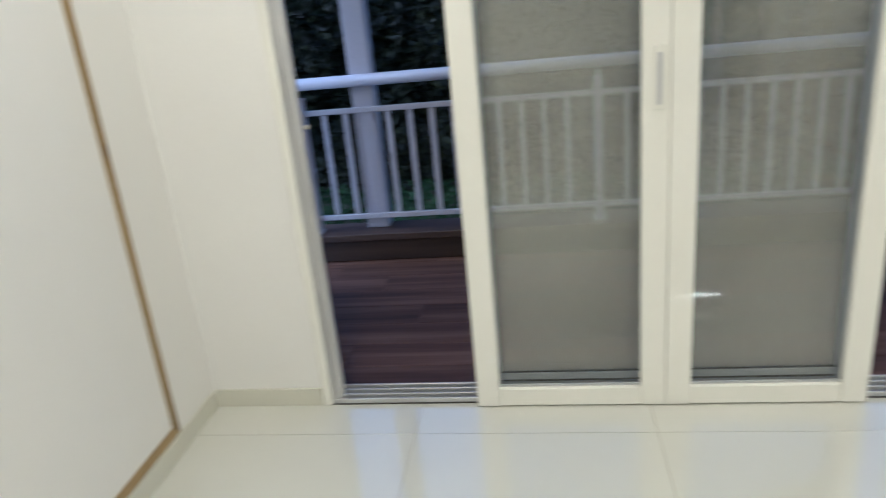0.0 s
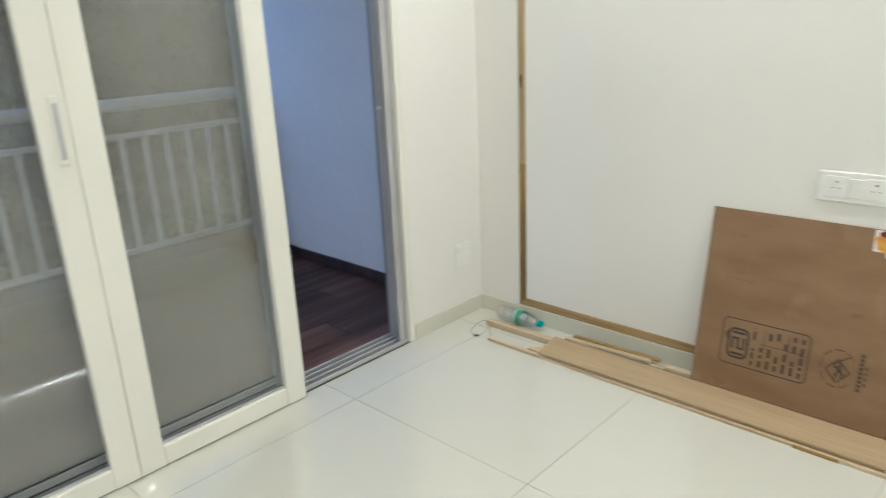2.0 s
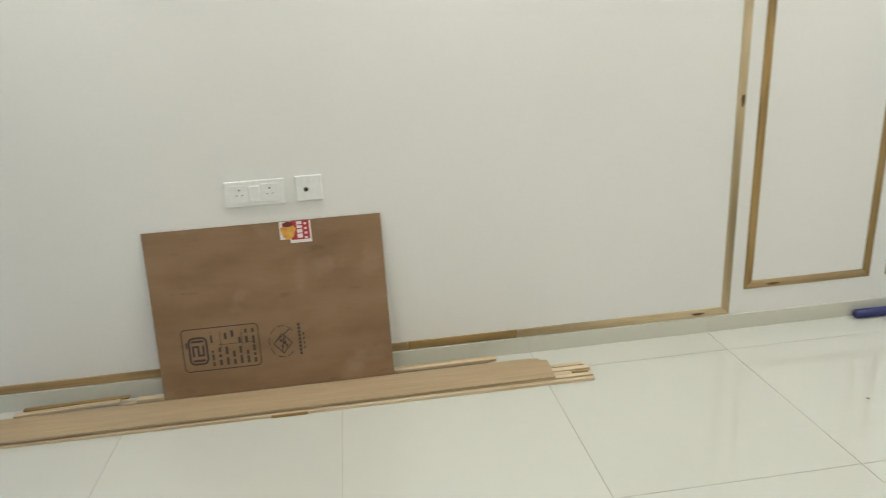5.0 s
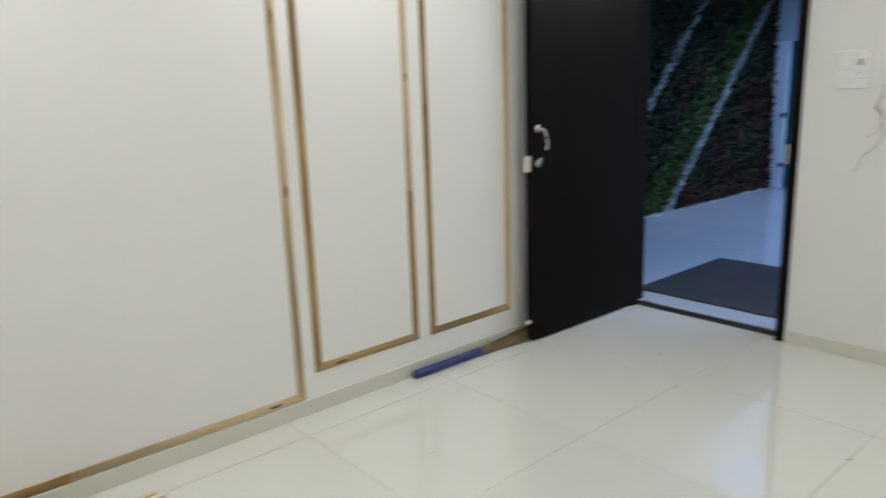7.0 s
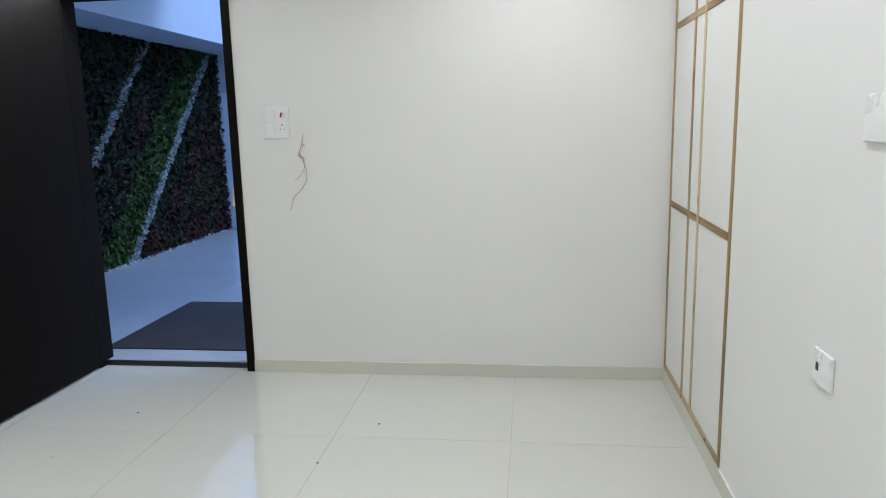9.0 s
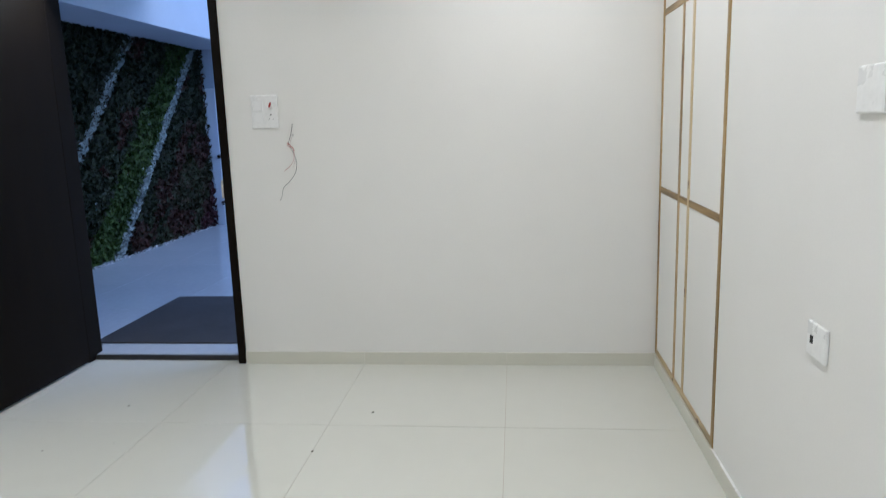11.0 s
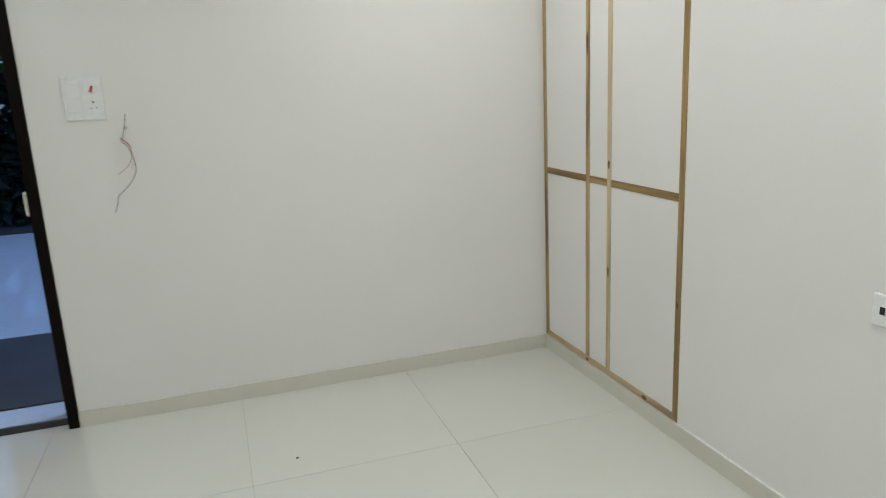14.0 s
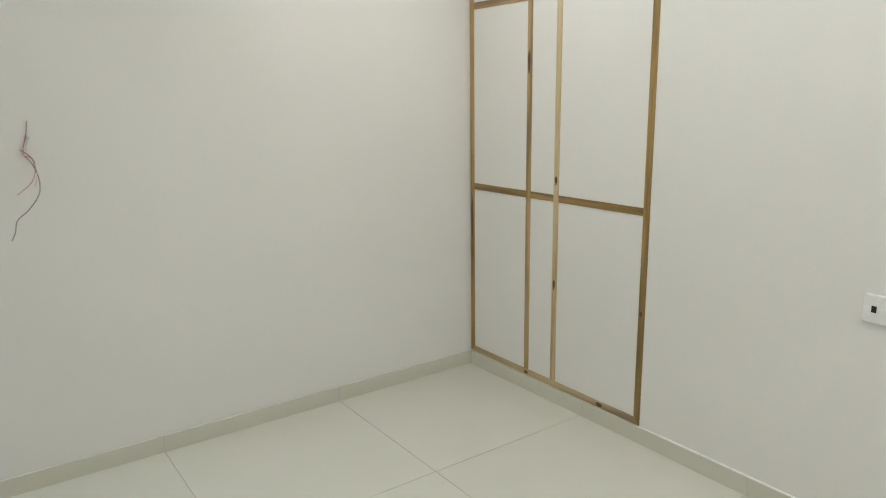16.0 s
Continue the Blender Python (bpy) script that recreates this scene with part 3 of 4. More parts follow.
def batten(parent, wall_x, sign, corners, tone):
    """One strip of wood on the wall: its four (y, z) corners, standing BD proud."""
    (ya, za), (yb, zb) = corners[0], corners[2]
    grain = "z" if abs(zb - za) > abs(yb - ya) else "y"
    bm = bmesh.new()
    back = [bm.verts.new((wall_x, y, z)) for y, z in corners]
    front = [bm.verts.new((wall_x + sign * BD, y, z)) for y, z in corners]
    bm.faces.new(back)
    top = bm.faces.new(front)
    for k in range(4):
        bm.faces.new((back[k], back[(k + 1) % 4], front[(k + 1) % 4], front[k]))
    bmesh.ops.recalc_face_normals(bm, faces=bm.faces[:])
    bmesh.ops.bevel(bm, geom=list(top.edges), offset=0.0022, segments=1, affect='EDGES', profile=0.5)
    return part("batten", bm, M["batten_" + tone + grain], parent)


def upright(y, z0, z1, tone, mitre0=0, mitre1=0):
    """Corners of an upright strip; a mitre of +1 or -1 slants that end towards +y or -y."""
    lo = (z0, z0 + BW) if mitre0 > 0 else (z0 + BW, z0) if mitre0 < 0 else (z0, z0)
    hi = (z1, z1 - BW) if mitre1 > 0 else (z1 - BW, z1) if mitre1 < 0 else (z1, z1)
    return [(y, lo[0]), (y + BW, lo[1]), (y + BW, hi[1]), (y, hi[0])], tone


def level(z, y0, y1, tone, mitre0=0, mitre1=0):
    """Corners of a level strip; a mitre of +1 or -1 slants that end upwards or downwards."""
    a = (y0, y0 + BW) if mitre0 > 0 else (y0 + BW, y0) if mitre0 < 0 else (y0, y0)
    b = (y1, y1 - BW) if mitre1 > 0 else (y1 - BW, y1) if mitre1 < 0 else (y1, y1)
    return [(a[0], z), (b[0], z), (b[1], z + BW), (a[1], z + BW)], tone


def panel_frame(label, wall_x, sign, strips, knots=()):
    g = thing("panel_frame", label, "panel frame", "wall panel frames")
    for corners, tone in strips:
        batten(g, wall_x, sign, corners, tone)
    for y, z, ry, rz in knots:
        bm = bmesh.new()
        rim = [bm.verts.new((wall_x + sign * (BD + 0.0006), y + ry * math.cos(a) * (1 + 0.2 * math.sin(3 * a)), z + rz * math.sin(a))) for a in np.linspace(0, math.tau, 13)[:-1]]
        bm.faces.new(rim if sign < 0 else rim[::-1])
        part("knot", bm, M["knot"], g, "dark wood knot")
    return g


def tall_frame(y0, y1, z0, left, right, bottom):
    """A rectangle with mitred corners; each side is a list of (start, end, tone) along it, y1 being the left side seen from the room's west."""
    out_ = []
    for y, side_, m in ((y1 - BW, left, -1), (y0, right, 1)):
        for k, (a, b, tone) in enumerate(side_):
            out_.append(upright(y, a, b, tone, m if k == 0 else 0, m if k == len(side_) - 1 else 0))
    for k, (a, b, tone) in enumerate(bottom):
        out_.append(level(z0, a, b, tone, 1 if k == 0 else 0, 1 if k == len(bottom) - 1 else 0))
    out_.append(level(PT - BW, y0, y1, "m", -1, -1))
    return out_


E0, E1 = 0.074, 0.183
panel_frame("large rectangular frame of unpainted wooden battens on the wall", W, -1,
            tall_frame(2.305, 5.562, E0, [(E0, 0.74, "d"), (0.741, PT, "p")], [(E0, PT, "p")],
                       [(2.305, 3.2545, "p"), (3.2555, 3.72, "d"), (3.721, 5.562, "m")]),
            [(5.547, 1.090, 0.008, 0.030), (2.318, 1.000, 0.008, 0.026), (2.450, 0.090, 0.030, 0.006), (2.322, 1.69, 0.006, 0.03)])
panel_frame("narrow upright frame of unpainted wooden battens on the wall", W, -1,
            tall_frame(1.650, 2.246, E1, [(E1, PT, "d")], [(E1, 0.93, "d"), (0.931, PT, "p")], [(1.650, 2.246, "m")]),
            [(2.11, 0.198, 0.030, 0.006), (1.664, 1.45, 0.006, 0.02)])
panel_frame("narrow upright frame of unpainted wooden battens beside the door", W, -1,
            tall_frame(0.988, 1.573, E1, [(E1, PT, "d")], [(E1, PT, "p")], [(0.988, 1.573, "m")]),
            [(1.003, 1.78, 0.006, 0.022), (1.560, 1.30, 0.006, 0.03)])
panel_frame("large frame of unpainted wooden battens near the balcony corner", 0, 1,
            tall_frame(2.55, 5.522, E0, [(E0, PT, "m")], [(E0, PT, "p")], [(2.55, 4.3, "p"), (4.301, 5.522, "m")]),
            [(5.508, 1.05, 0.007, 0.025)])
BW = 0.031                             # the grid is of slimmer strips
strips = [upright(0.004, E0, PT, "d", 1, 1), upright(1.090, E0, PT, "d", -1, -1), upright(0.420, E0 + BW, PT - BW, "m"), upright(0.600, E0 + BW, PT - BW, "p"),
          level(E0, 0.004, 1.090 + BW, "p", 1, 1), level(PT - BW, 0.004, 1.090 + BW, "m", -1, -1)]
for z, tone in ((0.945, "d"), (1.812, "m")):
    for a, b in ((0.004, 0.420), (0.420, 0.600), (0.600, 1.090)):
        strips.append(level(z, a + BW + 0.0005, b - 0.0005, tone))
panel_frame("grid of unpainted wooden battens in the wall corner", 0, 1, strips,
            [(0.616, 1.039, 0.008, 0.020), (0.616, 0.566, 0.007, 0.024), (0.438, 0.088, 0.014, 0.008), (0.905, 0.089, 0.018, 0.009), (1.104, 0.55, 0.007, 0.012), (0.434, 1.55, 0.008, 0.05), (0.02, 0.80, 0.006, 0.12)])
tagged(link("caulk_bead", box(0.0, 1.125, 0.0712, 0.0075, 2.54, 0.0745), M["switch"]), "thin white filler line along the skirting top", "trim", kind="structure")

# ---------------------------------------------------------------- entrance door
frame_s = tagged(new("door_frame_entrance"), "blackish brown wooden entrance door frame", "door frame", kind="structure")
part("jamb", box(DL - DF, -SW, 0, DL, 0.012, DT + DF, 0.003), M["black_wood"], frame_s)
part("jamb", box(DR, -SW, 0, DR + DF, 0.012, DT + DF, 0.003), M["black_wood"], frame_s)
part("rebate", box(DL, -SW + 0.004, 0.033, DL + 0.014, -0.06, DT, 0.002), M["black_wood"], frame_s)
part("head", box(DL, -SW, DT, DR, 0.012, DT + DF, 0.003), M["black_wood"], frame_s)
part("sill", box(DL, -0.060, -0.02, DR, -0.046, 0.029, 0.002), M["granite"], frame_s, "black stone door sill")
part("reveal_strip", box(DL + 0.001, -0.25, -0.05, DR - 0.001, -0.0605, 0.0315, 0.002), M["porch_tile"], frame_s, "pale tile strip outside the sill")
part("strike_plate", box(DL - 0.002, -0.030, 0.955, DL + 0.016, 0.006, 1.055, 0.006, 2), M["ivory"], frame_s, "ivory strike box")

leaf = thing("door_1", "blackish brown laminate entrance door standing open against the wall", "door", matrix=pose(DR - 0.002, 0.014, 0.0, 0, 0, 88.8))
LW = 0.925
part("door_leaf", box(0.0, -0.040, 0.012, LW, 0.0, DT - 0.006, 0.002), M["black_wood"], leaf)
for z in (0.25, 1.05, 1.85):
    part("hinge", smooth(tube([(-0.002, -0.046, z - 0.05), (-0.002, -0.046, z + 0.05)], 0.006, 10)), M["chrome"], leaf)
FX = LW - 0.045
part("handle_rose", smooth(tube([(FX, 0.0, 1.175), (FX, 0.012, 1.175)], 0.021, 20)), M["chrome"], leaf)
part("lever_handle", smooth(tube(curve_points([(FX, 0.010, 1.175), (FX - 0.005, 0.034, 1.172), (FX - 0.020, 0.042, 1.148), (FX - 0.034, 0.042, 1.100), (FX - 0.028, 0.040, 1.062)]), 0.0075, 12)), M["chrome"], leaf, "bent steel lever handle")
lock = part("lock_rose", smooth(tube([(FX, 0.0, 0.995), (FX, 0.014, 0.995)], 0.022, 20)), M["chrome"], leaf)
body = part("lock_body", smooth(tube([(FX, 0.014, 1.010), (FX, 0.030, 1.010)], 0.016, 16)), M["chrome"], leaf)
part("keyhole", box(FX - 0.003, 0.0301, 1.000, FX + 0.003, 0.0308, 1.018), M["slot"], body)
part("latch_plate", box(LW - 0.002, -0.033, 0.95, LW + 0.026, -0.004, 1.035, 0.004), M["ivory"], leaf, "ivory latch box on the door edge")
part("door_stop", smooth(tube([(LW + 0.001, -0.02, 0.115), (LW + 0.018, -0.02, 0.115)], 0.013, 14)), M["switch"], leaf, "white round door stop")

# ---------------------------------------------------------------- porch outside the entrance
PZ = 0.030
porch = tagged(link("porch_floor", box(0.5, -5.40, -0.16, 6.5, -SW, PZ - 0.003), M["porch_grout"]), "glossy pale tiled porch floor in blue dusk light", "floor", kind="structure")
tagged(link("door_mat", box(1.90, -1.40, PZ, 3.385, -0.256, PZ + 0.010, 0.003), M["mat"]), "charcoal rectangular mat on the porch tiles", "mat")
GX, GT = 4.85, 2.325
wall("wall_porch_east", [(GX + 0.05, -5.40, -0.16, GX + 0.25, 1.0, 3.1)], "white porch wall with dusk blue in its colour, behind the green wall", M["porch_wall"])
beam = wall("porch_beam", [(4.19, -5.36, GT, GX + 0.05, -SW, 2.92)], "white painted porch beam above the green wall", M["porch_wall"])
# unseen slab, added to hold sky light off the porch and out of reflections
tagged(link("porch_canopy", box(1.4, -3.0, 2.92, 4.9, -SW, 3.06), M["porch_wall"]), "unseen canopy slab added to shade the porch", "canopy", kind="structure")
lintel = wall("porch_lintel", [(4.205, -5.48, 1.835, GX + 0.25, -5.30, GT - 0.002)], "white painted box lintel at the porch end", M["porch_wall"])
gate = thing("side_gate_post", "white painted gate post with black bolts", "post")
part("gate_jamb", box(4.640, -5.42, PZ, 4.812, -5.30, 1.834, 0.004), M["gloss_white"], gate)
for z in (0.33, 0.95):
    blt = part("bolt", box(4.610, -5.325, z - 0.025, 4.670, -5.275, z + 0.025, 0.008, 2), M["slot"], gate, "black bolt")
    part("bolt_pin", smooth(tube([(4.595, -5.27, z), (4.665, -5.27, z)], 0.012, 10)), M["chrome"], blt)
tagged(link("porch_pillar", box(4.355, -5.40, PZ - 0.03, 4.460, -5.30, 1.834, 0.006, 2), M["ext_wall"]), "slim white square porch pillar", "pillar")


def cloth(name, x0, x1, y, z0, z1, material, label, folds, depth, seed, sag=0.0):
    """A hanging sheet with folds and two faces."""
    bm = bmesh.new()
    nx, nz = 40, 24
    grid = {}
    for side_ in (0, 1):
        for i in range(nx + 1):
            for j in range(nz + 1):
                u, w_ = i / nx, j / nz
                yy = y + depth * math.sin(u * folds * math.tau + seed) * (1 - 0.5 * w_) + depth * 1.2 * noise.noise(Vector((u * 4, w_ * 3, seed)))
                zz = z0 + (z1 - z0) * w_ - sag * math.sin(u * math.pi) * w_
                grid[side_, i, j] = bm.verts.new((x0 + (x1 - x0) * u, yy - 0.004 * side_, zz))
    for side_ in (0, 1):
        for i in range(nx):
            for j in range(nz):
                f = [grid[side_, i, j], grid[side_, i + 1, j], grid[side_, i + 1, j + 1], grid[side_, i, j + 1]]
                bm.faces.new(f if side_ else f[::-1]).smooth = True
    for i in range(nx):
        for j in (0, nz):
            bm.faces.new((grid[0, i, j], grid[0, i + 1, j], grid[1, i + 1, j], grid[1, i, j]))
    net = tagged(link(name, bm, material), label, "shade net")
    part("top_rope", smooth(tube([(x0 + (x1 - x0) * k / 8, y + 0.012, z1 - sag * math.sin(k / 8 * math.pi) - 0.01) for k in range(9)], 0.009, 8)), M["teal"], net)
    return net


cloth("shade_net", 4.460, 4.65, -5.50, PZ - 0.05, 1.83, M["teal"], "hanging teal green shade net behind the pillar", 3, 0.02, 1.0)
cloth("shade_net", 3.975, 4.36, -5.55, PZ - 0.05, 1.66, M["teal"], "teal green shade net hung over a fence", 2, 0.025, 2.0, 0.03)
tarp = bmesh.new()
rows_ = []
for i in range(25):
    u = i / 24
    xx = 4.39 - 0.53 * u
    rows_.append([tarp.verts.new((xx, -5.44 + 0.015 * math.sin(u * 40), 1.70 - 0.07 * u + 0.008 * math.sin(u * 70))),
                  tarp.verts.new((xx, -5.50, 1.73 - 0.07 * u)),
                  tarp.verts.new((xx - 0.02, -5.95, 2.10 - 0.16 * u)), tarp.verts.new((xx - 0.02, -5.96, 2.08 - 0.16 * u)),
                  tarp.verts.new((xx, -5.52, 1.71 - 0.07 * u))])
for a, c in zip(rows_, rows_[1:]):
    for k in range(4):
        tarp.faces.new((a[k], c[k], c[k + 1], a[k + 1])).smooth = True
tagged(link("tarpaulin", tarp, M["tarp"]), "pale tarpaulin draped over the fence top", "tarpaulin")
tagged(link("porch_edge", box(0.5, -5.47, -0.16, 6.5, -5.40, PZ + 0.004, 0.003), M["granite"]), "dark stone edge of the porch floor", "kerb", kind="structure")
wall("garden_wall", [(2.2, -8.4, -0.16, 6.5, -8.2, 0.75)], "low pale garden wall beyond the fence", M["tarp"])

# shrubs and palm fronds beyond the fence
# upper shrub leaves, out of view, are added to block sky in floor reflections
shrub_spots = []
for _ in range(16000):
    sx, sz = rng.uniform(-1.5, 6.5), -0.1 + 4.9 * rng.random()
    shrub_spots.append(((sx, -7.6 + 0.6 * noise.noise(Vector((sx * 1.3, sz * 1.3, 2))) + rng.uniform(-0.3, 0.3), sz), (0, 1, 0.4)))
shrub = tagged(leaves("shrubs", shrub_spots, 0.13, M["hedge"], seed=11, flat=0.8), "dark garden shrubs beyond the fence", "shrub")
fr_spots = []
for k in range(16):
    ox, oz = rng.uniform(2.2, 4.6), rng.uniform(1.7, 2.9)
    dx = rng.uniform(-0.9, 0.9)
    for s in range(60):
        u = s / 60
        fr_spots.append(((ox + dx * u, -6.9 + 0.2 * u + rng.uniform(-0.03, 0.03), oz + 0.45 * u - 0.7 * u * u), (rng.uniform(-0.5, 0.5), 1, 0.5)))
tagged(leaves("palm_fronds", fr_spots, 0.10, M["leaf_green"], seed=12, flat=0.5), "arching green palm fronds beyond the fence", "palm")

# living wall: bands of planting crossed by pale diagonal stripes
green = thing("green_wall", "living wall of dark, green and russet foliage with pale diagonal stripes", "green wall")
part("backing", box(GX - 0.005, -5.30, PZ, GX + 0.05, -0.6, GT), M["soil"], green)
bands = {"leaf_dark": [], "leaf_green": [], "leaf_red": [], "leaf_olive": [], "leaf_maroon": [], "leaf_white": []}
for _ in range(30000):
    gy, gz = rng.uniform(-5.33, -1.2), rng.uniform(PZ, GT)
    c = gy + gz * 0.935 + 0.035 * noise.noise(Vector((gy * 6, gz * 6, 0)))
    n1 = noise.noise(Vector((gy * 2.3, gz * 2.3, 4)))
    dense, out_ = 1.0, 0.05
    if abs(c + 2.91) < 0.088:
        key, out_ = "leaf_white", 0.02
    elif abs(c + 1.48) < 0.10 and gz > 1.05:
        key, out_ = "leaf_white", 0.03
    elif -2.86 < c < -2.27 + 0.15 * n1:
        key, out_ = "leaf_green", 0.07
    elif c < -4.72 + 0.12 * n1:
        key, out_ = "leaf_maroon", 0.10
    elif c < -3.66 + 0.10 * n1:
        key, out_ = "leaf_olive" if n1 > -0.25 else "leaf_red", 0.08
    elif c < -3.38 + 0.10 * n1:
        key, out_ = "leaf_red" if n1 > -0.10 else "leaf_dark", 0.08
    else:
        key, out_ = "leaf_red" if n1 > 0.34 else "leaf_dark", 0.08
    if key == "leaf_white" and rng.random() < 0.05:
        key = "leaf_dark"
    bands[key].append(((GX - 0.01 - out_ * rng.random(), gy, gz), (-1, 0, 0.25)))
for _ in range(2600):
    gz = rng.uniform(PZ, GT)
    gy = -2.91 + rng.uniform(-0.075, 0.075) - 0.935 * gz
    bands["leaf_white"].append(((GX - 0.02 - 0.05 * rng.random(), gy, gz), (-1, 0, 0.25)))
for key, nm in (("leaf_dark", "dark_foliage"), ("leaf_green", "green_foliage"), ("leaf_red", "russet_foliage"), ("leaf_olive", "olive_foliage"), ("leaf_maroon", "maroon_foliage"), ("leaf_white", "pale_stripes")):
    leaves(nm, bands[key], 0.034 if key != "leaf_white" else 0.024, M[key], seed=20 + len(nm), flat=0.7, parent=green)
flower = [((GX - 0.07, rng.uniform(-4.6, -2.6), rng.uniform(0.5, 2.0)), (-1, 0, 0.2)) for _ in range(26)]
leaves("pale_blossoms", flower, 0.018, M["leaf_white"], seed=33, flat=0.5, parent=green)
peb = [((GX - 0.03 - 0.10 * rng.random() ** 2, rng.uniform(-5.3, -2.0), PZ + 0.008 + 0.012 * rng.random()), (-0.3, 0, 1)) for _ in range(900)]
tagged(leaves("pebbles", peb, 0.016, M["pebble"], seed=34, flat=0.6), "white pebbles along the foot of the green wall", "pebbles")

# ---------------------------------------------------------------- electrical plates
def plate(name, label, category, m, w, h, d=0.010):
    """A plate in the x-z plane of m, facing -y of m."""
    g = thing(name, label, category, matrix=m)
    part("cover_plate", box(-w / 2, -d, -h / 2, w / 2, 0, h / 2, 0.004, 2), M["switch"], g)
    return g


EAST, WEST, SOUTH, NORTH = -90, 90, 180, 0     # turns that make a plate face into the room


def socket_holes(g, cx, cz, d, s=1.0):
    for hx, hz, r in ((0, 0.012, 0.0034), (-0.0095, -0.008, 0.0022), (0.0095, -0.008, 0.0022)):
        part("socket_hole", tube([(cx + hx * s, -d - 0.0006, cz + hz * s), (cx + hx * s, -d + 0.003, cz + hz * s)], r * s, 12), M["slot"], g)


g = plate("socket_plate", "wide white twin socket plate with a rocker switch", "socket", pose(W, 4.250, 0.793, 0, 0, EAST), 0.222, 0.098)
for cx in (-0.056, 0.056):
    ins = part("socket_insert", box(cx - 0.033, -0.0115, -0.034, cx + 0.033, -0.009, 0.034, 0.001), M["switch"], g)
    socket_holes(ins, cx, 0.004, 0.0115)
part("rocker_switch", box(-0.019, -0.0145, -0.032, 0.019, -0.009, 0.030, 0.003, 2), M["switch"], g)
g = plate("cable_outlet", "square white cable outlet plate with one black port", "outlet", pose(W, 4.048, 0.796, 0, 0, EAST), 0.098, 0.097)
prt = part("port", tube([(-0.012, -0.0125, -0.004), (-0.012, -0.008, -0.004)], 0.007, 14), M["slot"], g)
part("port_ring", tube([(-0.012, -0.0118, -0.004), (-0.012, -0.008, -0.004)], 0.010, 16), M["chrome"], prt)
g = plate("blank_plate", "blank square white plate low on the wall", "outlet", pose(3.245, L, 0.310, 0, 0, NORTH), 0.100, 0.110)
part("insert", box(-0.036, -0.0115, -0.040, 0.036, -0.009, 0.040, 0.001), M["switch"], g)

g = plate("switch_plate", "square white switch plate with red indicator and socket", "switch", pose(2.072, 0, 1.416, 0, 0, SOUTH), 0.148, 0.176, 0.012)
for cx, cz in ((-0.034, 0.032), (-0.034, -0.030)):
    part("rocker_switch", box(cx - 0.028, -0.0138, cz - 0.026, cx + 0.028, -0.011, cz + 0.026, 0.003, 2), M["switch_grey"], g)
g2 = part("regulator", tube([(0.034, -0.018, 0.036), (0.034, -0.011, 0.036)], 0.019, 20), M["switch"], g)
bm = box(-0.0045, -0.003, -0.013, 0.0045, 0.003, 0.013, 0.001)
bmesh.ops.transform(bm, matrix=pose(0.034, -0.0195, 0.036, 0, 18, 0), verts=bm.verts[:])
part("red_pointer", bm, M["red_mark"], g, "red indicator")
socket_holes(g, 0.034, -0.030, 0.012, 1.15)

g = plate("data_outlet", "small white data outlet plate with a black port", "outlet", pose(0, 1.968, 0.780, 0, 0, WEST), 0.108, 0.088)
part("port", box(-0.030, -0.0115, -0.010, -0.016, -0.008, 0.010), M["slot"], g)

g = thing("wall_box", "white rounded plastic control box on the wall", "control box", matrix=pose(0, 2.143, 1.383, 0, 0, WEST))
part("case", box(-0.059, -0.011, -0.050, 0.059, 0, 0.050, 0.004, 2), M["switch"], g)
part("marking", box(-0.042, -0.0116, -0.030, 0.016, -0.0108, -0.026), M["switch_grey"], g, "faint grey lettering bar")

# loose wires from a hole in the south wall
g = thing("loose_wires", "loose red and grey wires hanging from a wall hole", "wires")
wy = 0.006
part("putty_patch", smooth(tube([(1.930, 0.0, 1.290), (1.930, 0.002, 1.290)], 0.007, 14)), M["putty"], g, "grey putty dab")
part("grey_wire", tube(curve_points([(1.926, wy, 1.348), (1.934, wy + 0.006, 1.30), (1.950, wy + 0.014, 1.240), (1.930, wy + 0.016, 1.205), (1.914, wy + 0.014, 1.150),
      (1.920, wy + 0.012, 1.095), (1.955, wy + 0.010, 1.045), (1.995, wy + 0.008, 1.010), (2.006, wy + 0.006, 0.970), (2.020, wy + 0.004, 0.940)]), 0.0014, 8), M["wire_grey"], g)
part("red_wire", tube(curve_points([(1.936, wy, 1.300), (1.950, wy + 0.012, 1.250), (1.955, wy + 0.02, 1.232), (1.930, wy + 0.020, 1.222), (1.922, wy + 0.018, 1.180), (1.940, wy + 0.014, 1.135), (1.985, wy + 0.010, 1.098)]), 0.0010, 8), M["wire_red"], g)
part("pale_wire", tube(curve_points([(1.930, wy, 1.290), (1.944, wy + 0.014, 1.236), (1.925, wy + 0.022, 1.214), (1.918, wy + 0.018, 1.165), (1.930, wy + 0.016, 1.120)]), 0.0011, 8), M["wire_pale"], g)
part("twist", tube(curve_points([(1.958, wy + 0.012, 1.250), (1.940, wy + 0.022, 1.236), (1.928, wy + 0.014, 1.222), (1.920, wy + 0.02, 1.205)], 5), 0.0020, 8), M["wire_red"], g)

# ---------------------------------------------------------------- downlights
first = None
for lx, ly in DOWNLIGHTS:
    if first is None:
        first = thing("downlight", "small round white recessed ceiling downlight, switched on", "lamp", "ceiling downlights", matrix=pose(lx, ly, H))
        part("trim_ring", smooth(lathe([(0.0, 0.075), (0.6, 0.074), (1.0, 0.066)], (0, 0, 0), (0, 0, -0.012), 28)), M["switch"], first)
        part("diffuser", tube([(0, 0, -0.011), (0, 0, -0.0145)], 0.058, 24), M["lens"], first, "glowing diffuser")
    else:
        copy_thing(first, pose(lx, ly, H))

